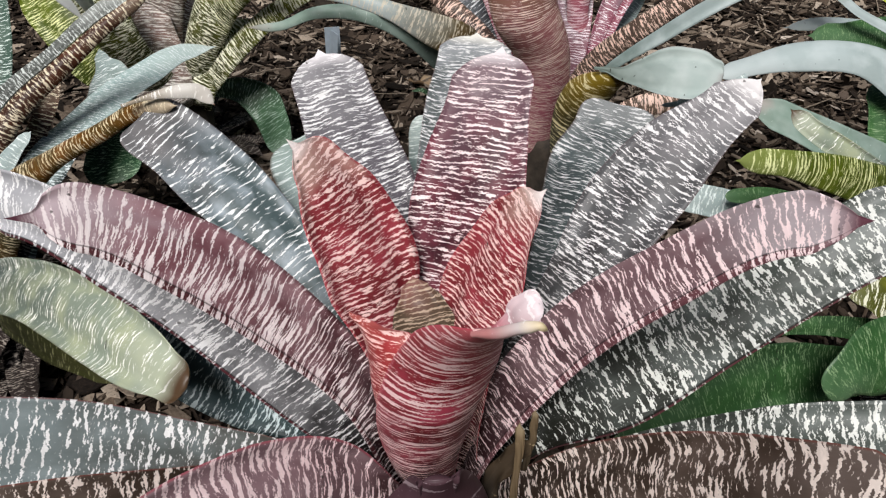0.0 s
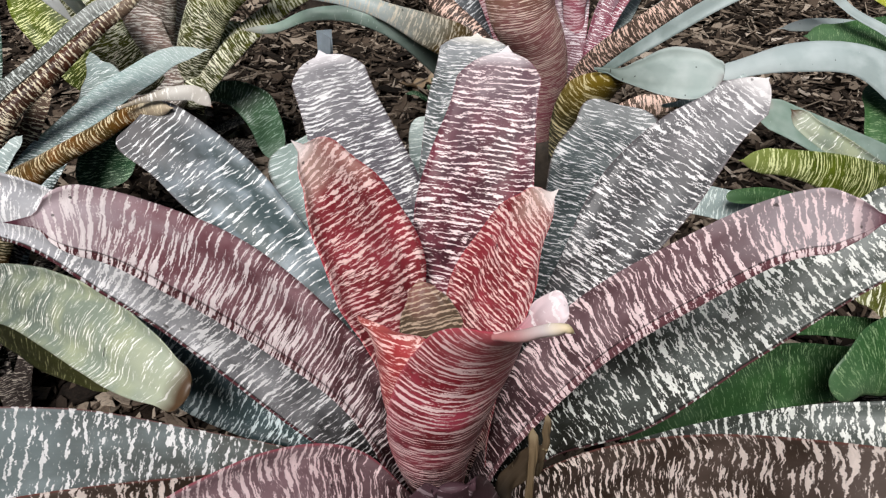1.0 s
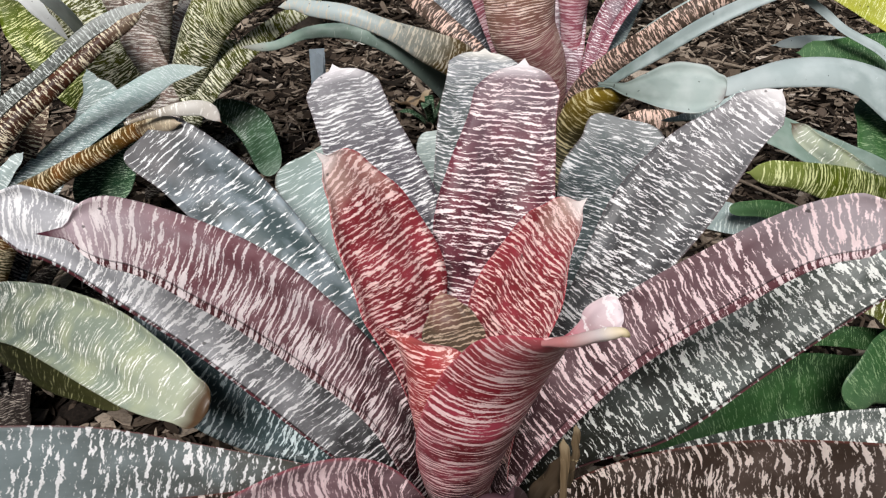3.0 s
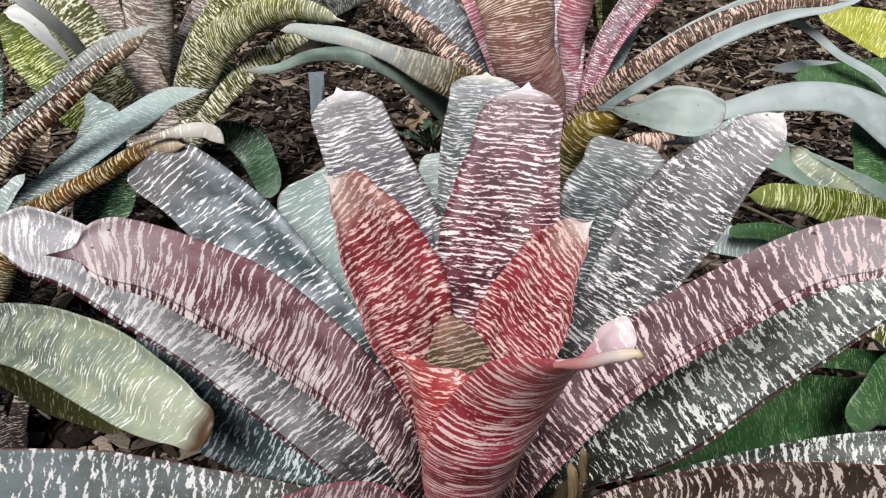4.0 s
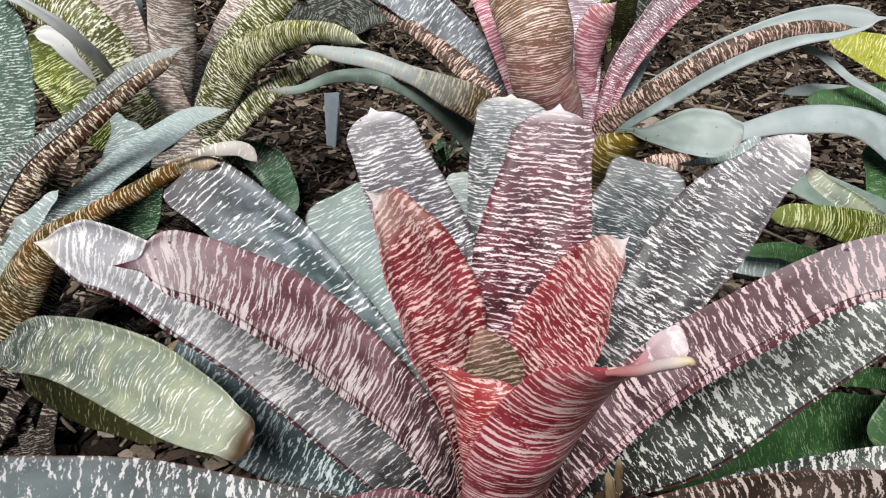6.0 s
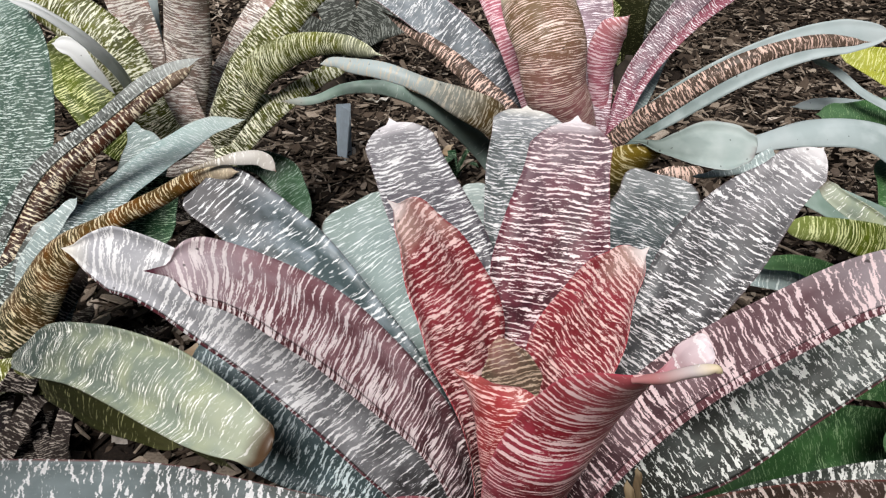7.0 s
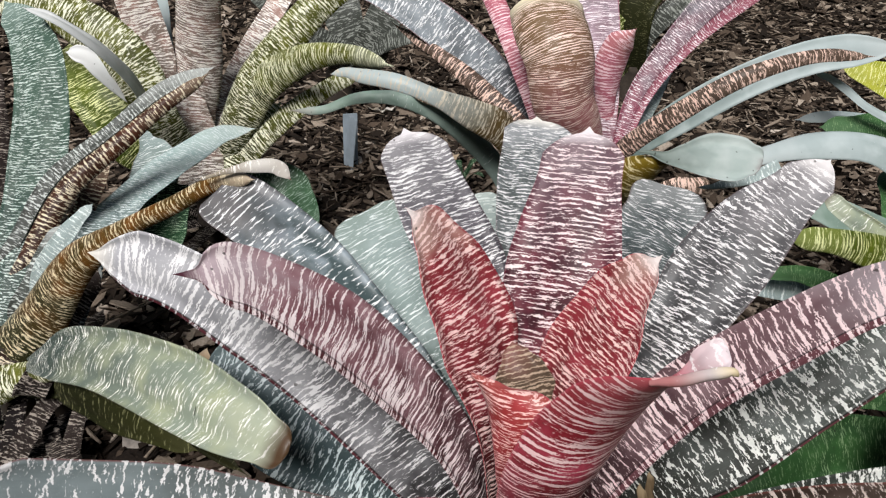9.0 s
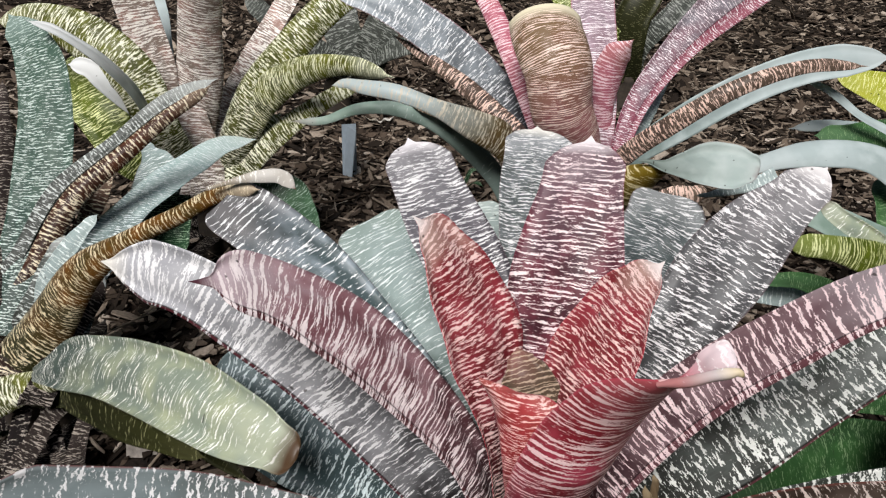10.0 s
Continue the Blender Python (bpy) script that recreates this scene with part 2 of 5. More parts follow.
MAT = {
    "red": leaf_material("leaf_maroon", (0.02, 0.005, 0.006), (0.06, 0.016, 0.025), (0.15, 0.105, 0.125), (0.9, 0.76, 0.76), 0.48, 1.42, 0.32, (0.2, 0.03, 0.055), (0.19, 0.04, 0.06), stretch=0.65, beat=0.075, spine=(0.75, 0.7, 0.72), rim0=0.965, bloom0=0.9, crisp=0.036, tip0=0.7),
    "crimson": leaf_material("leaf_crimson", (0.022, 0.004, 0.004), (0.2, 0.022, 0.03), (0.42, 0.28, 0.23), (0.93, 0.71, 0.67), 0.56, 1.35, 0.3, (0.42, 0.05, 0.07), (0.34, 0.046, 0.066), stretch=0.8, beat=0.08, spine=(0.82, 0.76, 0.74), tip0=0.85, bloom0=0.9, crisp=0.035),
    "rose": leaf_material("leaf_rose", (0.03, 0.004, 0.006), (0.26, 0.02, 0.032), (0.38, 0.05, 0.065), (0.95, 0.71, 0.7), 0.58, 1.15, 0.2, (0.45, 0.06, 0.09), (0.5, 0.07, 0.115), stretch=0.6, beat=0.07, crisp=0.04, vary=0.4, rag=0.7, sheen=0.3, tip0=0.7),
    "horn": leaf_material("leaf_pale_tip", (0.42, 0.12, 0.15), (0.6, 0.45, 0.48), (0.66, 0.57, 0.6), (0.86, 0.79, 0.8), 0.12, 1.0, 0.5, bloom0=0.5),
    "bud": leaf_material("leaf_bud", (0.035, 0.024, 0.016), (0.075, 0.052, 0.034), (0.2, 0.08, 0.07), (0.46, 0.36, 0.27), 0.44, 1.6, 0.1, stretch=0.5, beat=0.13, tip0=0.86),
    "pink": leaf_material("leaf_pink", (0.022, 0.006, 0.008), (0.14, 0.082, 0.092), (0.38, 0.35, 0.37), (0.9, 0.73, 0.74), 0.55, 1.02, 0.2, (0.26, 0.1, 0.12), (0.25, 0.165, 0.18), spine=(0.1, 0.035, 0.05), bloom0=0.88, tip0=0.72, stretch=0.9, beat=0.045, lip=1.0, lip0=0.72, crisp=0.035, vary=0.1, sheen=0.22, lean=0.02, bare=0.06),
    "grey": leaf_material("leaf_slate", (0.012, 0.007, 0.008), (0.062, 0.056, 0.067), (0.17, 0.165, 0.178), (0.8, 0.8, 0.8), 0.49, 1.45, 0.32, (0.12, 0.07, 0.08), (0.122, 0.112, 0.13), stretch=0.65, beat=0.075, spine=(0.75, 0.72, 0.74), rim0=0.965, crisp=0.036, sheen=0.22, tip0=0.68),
    # the pale blue flush paints a sky sheen on this blade
    "steel": leaf_material("leaf_steel", (0.012, 0.03, 0.028), (0.07, 0.1, 0.105), (0.07, 0.064, 0.066), (0.9, 0.92, 0.92), 0.22, 0.9, 0.2, (0.1, 0.07, 0.08), (0.33, 0.39, 0.43), stretch=0.9, beat=0.07, rim0=0.965, tip0=0.68, sheen=0.4),
    "greyr": leaf_material("leaf_slate_dark", (0.01, 0.006, 0.006), (0.062, 0.062, 0.065), (0.28, 0.27, 0.28), (0.81, 0.8, 0.8), 0.45, 1.3, 0.15, (0.14, 0.09, 0.1), (0.118, 0.124, 0.128), stretch=0.85, spine=(0.7, 0.68, 0.68), rim0=0.965, crisp=0.036, sheen=0.22, tip0=0.74),
    "greyp": leaf_material("leaf_green_slate", (0.026, 0.03, 0.024), (0.08, 0.095, 0.094), (0.3, 0.32, 0.335), (0.8, 0.8, 0.8), 0.53, 1.15, 0.2, (0.14, 0.08, 0.09), (0.15, 0.165, 0.172), spine=(0.78, 0.76, 0.7), bloom0=0.85, rim0=0.965, crisp=0.036),
    # mid and tip lightened to include reflected sky
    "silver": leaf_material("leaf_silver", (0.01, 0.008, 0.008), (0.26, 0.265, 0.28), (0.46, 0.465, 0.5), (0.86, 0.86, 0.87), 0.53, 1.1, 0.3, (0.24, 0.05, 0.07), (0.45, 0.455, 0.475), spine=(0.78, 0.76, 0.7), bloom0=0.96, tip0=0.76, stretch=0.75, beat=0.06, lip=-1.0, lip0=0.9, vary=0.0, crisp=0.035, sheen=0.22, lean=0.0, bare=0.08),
    "greyl": leaf_material("leaf_sage", (0.045, 0.028, 0.014), (0.14, 0.175, 0.178), (0.2, 0.25, 0.255), (0.84, 0.84, 0.84), 0.43, 0.72, 0.3, (0.15, 0.05, 0.045), (0.21, 0.255, 0.26), stretch=1.7, beat=0.03, crisp=0.035, vary=0.8, sheen=0.35, bare=0.03),
    "brownp": leaf_material("leaf_umber", (0.012, 0.007, 0.004), (0.045, 0.031, 0.023), (0.12, 0.09, 0.08), (0.8, 0.7, 0.64), 0.535, 0.82, 0.15, (0.16, 0.05, 0.04), (0.11, 0.082, 0.068), stretch=1.7, beat=0.03, crisp=0.04, vary=0.3),
    "green": leaf_material("leaf_greygreen", (0.030, 0.050, 0.046), (0.13, 0.18, 0.17), (0.27, 0.33, 0.31), (0.74, 0.80, 0.77), 0.43, 1.0, 0.5, (0.2, 0.22, 0.2), (0.20, 0.26, 0.25)),
    "bluegreen": leaf_material("leaf_bluegreen", (0.02, 0.034, 0.034), (0.32, 0.44, 0.43), (0.46, 0.56, 0.53), (0.74, 0.8, 0.8), 0.47, 1.15, 0.3, None, (0.45, 0.57, 0.55), tip0=0.7, sheen=0.35),
    "tealdark": leaf_material("leaf_sea_green", (0.024, 0.05, 0.04), (0.05, 0.095, 0.07), (0.13, 0.2, 0.17), (0.62, 0.72, 0.67), 0.42, 1.25, 0.3, None, (0.08, 0.13, 0.1)),
    "teal": leaf_material("leaf_teal", (0.32, 0.39, 0.385), (0.30, 0.37, 0.36), (0.28, 0.35, 0.34), (0.76, 0.84, 0.82), 0.40, 1.0, 0.4, None, (0.31, 0.39, 0.385)),
    "leafg": leaf_material("leaf_green", (0.01, 0.034, 0.012), (0.024, 0.075, 0.022), (0.07, 0.15, 0.07), (0.22, 0.33, 0.17), 0.23, 1.9, 0.25, None, (0.042, 0.12, 0.034), stretch=0.8, sheen=0.35),
    "pale": leaf_material("leaf_pale", (0.06, 0.085, 0.075), (0.25, 0.3, 0.235), (0.42, 0.46, 0.36), (0.95, 0.96, 0.9), 0.2, 1.35, 0.06, (0.08, 0.07, 0.04), (0.39, 0.43, 0.28), spine=(0.07, 0.04, 0.02), stretch=0.75, beat=0.04, rim0=0.97, sheen=0.3, lean=0.0, slant=0.22, vary=0.5),
    "frost": leaf_material("leaf_frost", (0.1, 0.14, 0.125), (0.24, 0.31, 0.295), (0.17, 0.235, 0.205), (0.78, 0.84, 0.83), 0.3, 1.2, 0.25, (0.16, 0.14, 0.12), (0.34, 0.41, 0.4), stretch=0.6, tip0=0.85),
    "brown": leaf_material("leaf_brown", (0.02, 0.009, 0.006), (0.045, 0.017, 0.01), (0.15, 0.095, 0.065), (0.78, 0.7, 0.52), 0.47, 0.95, 0.25, None, (0.085, 0.03, 0.015), stretch=1.25, crisp=0.036),
    "ochre": leaf_material("leaf_ochre", (0.02, 0.022, 0.007), (0.078, 0.045, 0.008), (0.52, 0.45, 0.35), (0.76, 0.67, 0.46), 0.43, 1.15, 0.8, None, (0.19, 0.07, 0.01), bloom0=0.92, tip0=0.9, crisp=0.036),
    "olive": leaf_material("leaf_olive", (0.036, 0.04, 0.01), (0.07, 0.078, 0.012), (0.17, 0.18, 0.07), (0.86, 0.87, 0.7), 0.58, 0.95, 0.2, None, (0.145, 0.158, 0.02)),
    "lime": leaf_material("leaf_lime", (0.026, 0.042, 0.006), (0.070, 0.100, 0.008), (0.16, 0.20, 0.05), (0.76, 0.80, 0.42), 0.47, 1.2, 0.15, None, (0.125, 0.165, 0.012), stretch=0.7),
    "dusty": leaf_material("leaf_dusty", (0.18, 0.15, 0.125), (0.24, 0.185, 0.155), (0.32, 0.25, 0.22), (0.96, 0.92, 0.86), 0.66, 1.1, 0.35, None, (0.4, 0.24, 0.2), stretch=0.7, crisp=0.036),
    "brownpink": leaf_material("leaf_bronze", (0.42, 0.13, 0.17), (0.25, 0.115, 0.1), (0.17, 0.105, 0.05), (0.93, 0.75, 0.66), 0.48, 1.8, 0.1, None, (0.29, 0.14, 0.115), stretch=0.42, beat=0.12, spine=(0.74, 0.68, 0.5), rag=0.25, tip0=0.6),
    "rosep": leaf_material("leaf_rosy", (0.3, 0.07, 0.1), (0.44, 0.13, 0.18), (0.4, 0.14, 0.12), (0.93, 0.7, 0.74), 0.62, 1.2, 0.3, None, (0.5, 0.16, 0.2), stretch=0.6, beat=0.1),
    "pinkg": leaf_material("leaf_mauve", (0.24, 0.05, 0.085), (0.16, 0.13, 0.15), (0.24, 0.24, 0.26), (0.86, 0.78, 0.81), 0.4, 1.4, 0.4, (0.55, 0.16, 0.23), (0.2, 0.19, 0.215), lip=1.0, lip0=0.35),
    "browns": leaf_material("leaf_tan", (0.055, 0.036, 0.030), (0.078, 0.054, 0.040), (0.12, 0.085, 0.06), (0.82, 0.60, 0.50), 0.575, 0.9, 0.1, None, (0.11, 0.078, 0.058), stretch=1.1, beat=0.03),
    # dark brown leaf, blackened further for the shade under the plants
    "umbra": leaf_material("leaf_shaded_brown", (0.006, 0.004, 0.004), (0.017, 0.012, 0.01), (0.03, 0.022, 0.02), (0.34, 0.3, 0.26), 0.36, 1.3, 0.1, rough=0.85),
    "pinkpale": leaf_material("leaf_pale_plum", (0.03, 0.008, 0.01), (0.19, 0.12, 0.135), (0.36, 0.28, 0.3), (0.9, 0.73, 0.74), 0.6, 0.95, 0.6, (0.36, 0.08, 0.11), (0.3, 0.2, 0.22), rim0=0.93, sheen=0.35, bare=0.08),
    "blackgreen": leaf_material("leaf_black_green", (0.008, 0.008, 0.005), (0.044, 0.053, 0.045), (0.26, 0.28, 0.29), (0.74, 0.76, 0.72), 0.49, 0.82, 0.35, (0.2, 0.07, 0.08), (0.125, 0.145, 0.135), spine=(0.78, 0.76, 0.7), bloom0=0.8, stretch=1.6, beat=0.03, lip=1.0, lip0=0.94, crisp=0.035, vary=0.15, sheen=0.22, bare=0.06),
    "plainfrost": leaf_material("leaf_plain_frost", (0.12, 0.17, 0.155), (0.36, 0.43, 0.43), (0.4, 0.46, 0.46), (0.64, 0.7, 0.7), -0.9, 0.9, 0.4, None, (0.44, 0.51, 0.51), sheen=0.2, rough=0.5),
    "hood": leaf_material("leaf_silvered_hood", (0.15, 0.19, 0.17), (0.34, 0.41, 0.39), (0.24, 0.2, 0.2), (0.55, 0.6, 0.58), -0.9, 1.2, 0.3, (0.16, 0.07, 0.07), (0.43, 0.49, 0.47), tip0=0.95, rim0=0.97, sheen=0.12, rough=0.6),
    # olive darkened to paint the shade under an overhanging leaf
    "olivedark": leaf_material("leaf_shaded_olive", (0.014, 0.016, 0.006), (0.026, 0.028, 0.009), (0.05, 0.05, 0.02), (0.2, 0.2, 0.1), 0.08, 1.0, 0.1),
    "gold": leaf_material("leaf_gold_olive", (0.035, 0.034, 0.026), (0.07, 0.055, 0.014), (0.17, 0.115, 0.01), (0.72, 0.64, 0.38), 0.5, 0.85, 0.0, None, None, stretch=0.6, beat=0.08, tip0=0.56, sheen=0.4),
    # outer half lightened, with sheen painted into the ground colour
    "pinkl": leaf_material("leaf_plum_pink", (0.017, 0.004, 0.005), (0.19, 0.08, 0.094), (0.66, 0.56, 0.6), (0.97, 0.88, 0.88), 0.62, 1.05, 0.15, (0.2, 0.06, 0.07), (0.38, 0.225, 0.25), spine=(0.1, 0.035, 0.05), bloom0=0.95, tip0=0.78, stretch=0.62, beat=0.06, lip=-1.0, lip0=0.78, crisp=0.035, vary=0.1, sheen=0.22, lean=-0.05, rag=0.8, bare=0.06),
    "curl": leaf_material("leaf_curled_tip", (0.48, 0.2, 0.2), (0.74, 0.67, 0.66), (0.62, 0.5, 0.2), (0.9, 0.86, 0.84), -0.3, 0.9, 0.2, spine=(0.85, 0.82, 0.78), tip0=0.66),
    "mauvedark": leaf_material("leaf_dark_mauve", (0.02, 0.01, 0.011), (0.055, 0.028, 0.035), (0.14, 0.08, 0.1), (0.28, 0.22, 0.24), 0.3, 0.5, 0.3, None, (0.075, 0.04, 0.05)),
    "bleach": leaf_material("leaf_bleached", (0.30, 0.26, 0.20), (0.50, 0.47, 0.42), (0.64, 0.60, 0.55), (0.80, 0.79, 0.74), 0.2, 1.0, 0.4, None, (0.58, 0.56, 0.52), spine=(0.16, 0.08, 0.05)),
    "dry": leaf_material("leaf_withered", (0.03, 0.021, 0.011), (0.11, 0.078, 0.042), (0.28, 0.22, 0.135), (0.36, 0.29, 0.18), -0.6, 0.6, 1.0, None, (0.065, 0.043, 0.022), rough=0.8),
    "drydark": leaf_material("leaf_withered_dark", (0.010, 0.007, 0.004), (0.03, 0.02, 0.011), (0.07, 0.048, 0.026), (0.12, 0.09, 0.055), -0.6, 0.6, 0.9, None, (0.045, 0.03, 0.016), rough=0.8),
    "sagedark": leaf_material("leaf_dull_sage", (0.022, 0.024, 0.020), (0.060, 0.068, 0.060), (0.40, 0.42, 0.40), (0.62, 0.67, 0.64), 0.46, 1.2, 0.3, None, (0.085, 0.098, 0.09), tip0=0.75),
    "slate2": leaf_material("leaf_grey_green", (0.016, 0.022, 0.02), (0.05, 0.065, 0.066), (0.16, 0.175, 0.175), (0.8, 0.8, 0.8), 0.4, 1.1, 0.3, (0.1, 0.08, 0.08), (0.095, 0.118, 0.12), stretch=0.9),
    "ivory": leaf_material("leaf_ivory", (0.40, 0.43, 0.40), (0.70, 0.73, 0.72), (0.76, 0.78, 0.77), (0.80, 0.82, 0.80), -0.4, 0.9, 0.3, None, (0.74, 0.77, 0.76)),
    "citron": leaf_material("leaf_citron", (0.10, 0.14, 0.02), (0.30, 0.33, 0.03), (0.40, 0.42, 0.08), (0.72, 0.74, 0.34), 0.42, 1.2, 0.15, None, (0.38, 0.38, 0.035), stretch=0.7),
    "oliveband": leaf_material("leaf_banded_olive", (0.026, 0.03, 0.01), (0.08, 0.092, 0.01), (0.42, 0.44, 0.36), (0.84, 0.85, 0.62), 0.57, 1.0, 0.15, None, (0.16, 0.175, 0.012), stretch=0.8, tip0=0.78),
    # deep green with shadow mixed into the colour
    "deepgreen": leaf_material("leaf_deep_green_shaded", (0.006, 0.020, 0.008), (0.014, 0.046, 0.019), (0.03, 0.07, 0.035), (0.30, 0.42, 0.28), 0.33, 1.5, 0.2, None, (0.022, 0.062, 0.028)),
    "plaingreen": leaf_material("leaf_plain_green", (0.15, 0.2, 0.18), (0.19, 0.27, 0.225), (0.3, 0.24, 0.22), (0.5, 0.56, 0.52), -0.3, 0.9, 0.4, None, (0.29, 0.37, 0.33), tip0=0.9),
    "moss": leaf_material("leaf_moss_green", (0.018, 0.045, 0.022), (0.034, 0.085, 0.040), (0.075, 0.125, 0.085), (0.36, 0.46, 0.38), 0.30, 1.0, 0.3, None, (0.050, 0.115, 0.055), sheen=0.4),
    "mistblue": leaf_material("leaf_mist_blue", (0.04, 0.035, 0.04), (0.17, 0.20, 0.22), (0.36, 0.42, 0.46), (0.82, 0.84, 0.86), 0.42, 1.0, 0.4, (0.24, 0.11, 0.12), (0.27, 0.31, 0.34), stretch=0.9, sheen=0.4),
    "frostbrown": leaf_material("leaf_frost_brown", (0.07, 0.045, 0.014), (0.15, 0.1, 0.03), (0.4, 0.47, 0.47), (0.58, 0.54, 0.44), 0.4, 1.0, 0.2, None, (0.12, 0.09, 0.022), sheen=0.3, tip0=0.36),
    # blue-green dimmed so the colour itself holds the shade
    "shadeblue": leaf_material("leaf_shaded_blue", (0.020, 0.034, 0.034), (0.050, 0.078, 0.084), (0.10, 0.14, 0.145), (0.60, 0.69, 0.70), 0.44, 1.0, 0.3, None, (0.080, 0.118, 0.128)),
    "deadtan": leaf_material("leaf_dead_tan", (0.22, 0.15, 0.09), (0.36, 0.27, 0.17), (0.42, 0.33, 0.23), (0.50, 0.42, 0.31), -0.5, 0.6, 0.8, None, (0.30, 0.21, 0.13), rough=0.8),
    "rosedark": leaf_material("leaf_rose_dark", (0.05, 0.006, 0.007), (0.26, 0.022, 0.024), (0.3, 0.06, 0.045), (0.92, 0.62, 0.58), 0.51, 1.5, 0.2, (0.45, 0.06, 0.09), (0.36, 0.042, 0.05), stretch=0.7, beat=0.06, crisp=0.04, vary=0.4, rag=0.7, tip0=0.8, bloom0=0.82),
    "lilac": leaf_material("leaf_lilac", (0.20, 0.06, 0.08), (0.25, 0.19, 0.22), (0.36, 0.34, 0.39), (0.88, 0.80, 0.83), 0.44, 1.4, 0.3, (0.42, 0.14, 0.19), (0.34, 0.24, 0.29), stretch=0.5, beat=0.09, sheen=0.3),
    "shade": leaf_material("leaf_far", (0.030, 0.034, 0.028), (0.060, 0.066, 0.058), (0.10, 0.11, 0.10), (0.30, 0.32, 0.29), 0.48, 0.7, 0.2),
}


LEAF_LABEL = {
    "red": "maroon leaf with pale pink cross bands", "crimson": "crimson leaf with cream bands and grey tip", "rose": "rolled rose-red inner leaf with pale bands",
    "horn": "pale curled leaf tip", "bud": "small olive-brown inner leaf", "pink": "plum-pink leaf with white bands and rosy margin",
    "grey": "slate-grey leaf with white cross bands", "steel": "blue-grey leaf with broken white bands", "greyr": "dark slate leaf with bold white bands",
    "greyp": "green-grey leaf with white bands and red margin", "silver": "silvery grey leaf with white bands", "greyl": "sage-grey leaf with bold white bands",
    "brownp": "umber leaf with broad cream bands", "green": "grey-green leaf", "bluegreen": "blue-green leaf with broken white bands", "tealdark": "sea-green leaf with fine white bands",
    "teal": "pale teal leaf", "leafg": "plain dark green leaf", "pale": "pale green leaf with browned tip", "frost": "frosted pale green leaf",
    "brown": "dark brown leaf underside with cream bands", "ochre": "ochre-brown leaf underside with bleached tip", "olive": "olive leaf with cream bands", "lime": "yellow-green leaf with pale bands",
    "dusty": "dusty grey-brown banded leaf", "brownpink": "bronze-pink rolled leaf", "rosep": "bright rosy pink leaf", "pinkg": "mauve-grey leaf", "browns": "brown leaf with tan bands", "umbra": "brown leaf darkened almost to black for shade", "pinkpale": "pale plum leaf thick with white bands", "blackgreen": "blackish green leaf with white bands and red margin", "plainfrost": "smooth frosted grey-green leaf", "hood": "silvery grey-green leaf end folded over like a hood", "gold": "gold-olive banded hooded leaf", "pinkl": "plum-pink leaf with white bands and rolled crimson margin", "curl": "curled white leaf tip with yellow notch", "mauvedark": "dark mauve outer leaf", "bleach": "bleached curling leaf edge", "ivory": "bleached ivory leaf strip", "citron": "bright yellow-green leaf", "oliveband": "olive leaf with pale bands and grey tip", "deepgreen": "deep green leaf, colour darkened as in shade", "plaingreen": "smooth grey-green arching leaf", "slate2": "grey-green leaf with fine white bands", "sagedark": "dull sage leaf with pale bands", "dry": "withered tan leaf remnant", "drydark": "withered brown leaf sheath", "olivedark": "dark olive leaf, shade put into its colour", "lilac": "lilac-grey leaf with thin pale bands", "shade": "dull grey-green leaf", "mistblue": "mist-blue leaf with faint white bands", "frostbrown": "frosted leaf turning over to a banded brown base", "shadeblue": "blue-green leaf with pale flecks, shade put into its colour", "deadtan": "dry tan leaf blade", "rosedark": "brick-red inner leaf with thin pale bands", "moss": "glossy moss-green leaf flecked with pale spots",
}



def soil_material():
    g = Nodes("soil")
    p = g.add("NewGeometry").outputs["Position"]
    a = g.noise(p, 60.0, 6.0, 0.65)
    b = g.noise(p, 7.0, 2.0)
    c = g.mix(g.ramp(a, 0.35, 0.7), (0.005, 0.004, 0.003), (0.024, 0.017, 0.012))
    g.put(g.bsdf.inputs["Base Color"], g.mix(g.ramp(b, 0.4, 0.7), c, (0.022, 0.015, 0.011)))
    g.put(g.bsdf.inputs["Roughness"], 0.95)
    g.put(g.bsdf.inputs["Specular IOR Level"], 0.1)
    g.bump(a, 0.9, 0.01)
    return g.mat


def chip_material():
    g = Nodes("bark_chip")
    geo = g.add("NewGeometry")
    island = geo.outputs["Random Per Island"]
    ramp = g.tree.nodes.new("ShaderNodeValToRGB")
    g.put(ramp.inputs[0], island)
    stops = ((0.0, (0.006, 0.0045, 0.0035)), (0.36, (0.024, 0.0175, 0.013)), (0.62, (0.092, 0.068, 0.050)), (0.83, (0.21, 0.168, 0.130)), (0.97, (0.38, 0.315, 0.25)), (1.0, (0.55, 0.48, 0.41)))
    while len(ramp.color_ramp.elements) < len(stops):
        ramp.color_ramp.elements.new(0.5)
    for e, (pos, c) in zip(ramp.color_ramp.elements, stops):
        e.position, e.color = pos, (*c, 1)
    n = g.noise(geo.outputs["Position"], 220.0, 3.0, 0.6)
    g.put(g.bsdf.inputs["Base Color"], g.mix(g.math("MULTIPLY", g.ramp(n, 0.45, 0.7), 0.5), ramp.outputs[0], (0.03, 0.021, 0.016)))
    g.put(g.bsdf.inputs["Roughness"], 0.9)
    g.put(g.bsdf.inputs["Specular IOR Level"], 0.15)
    g.bump(n, 0.5, 0.002)
    return g.mat


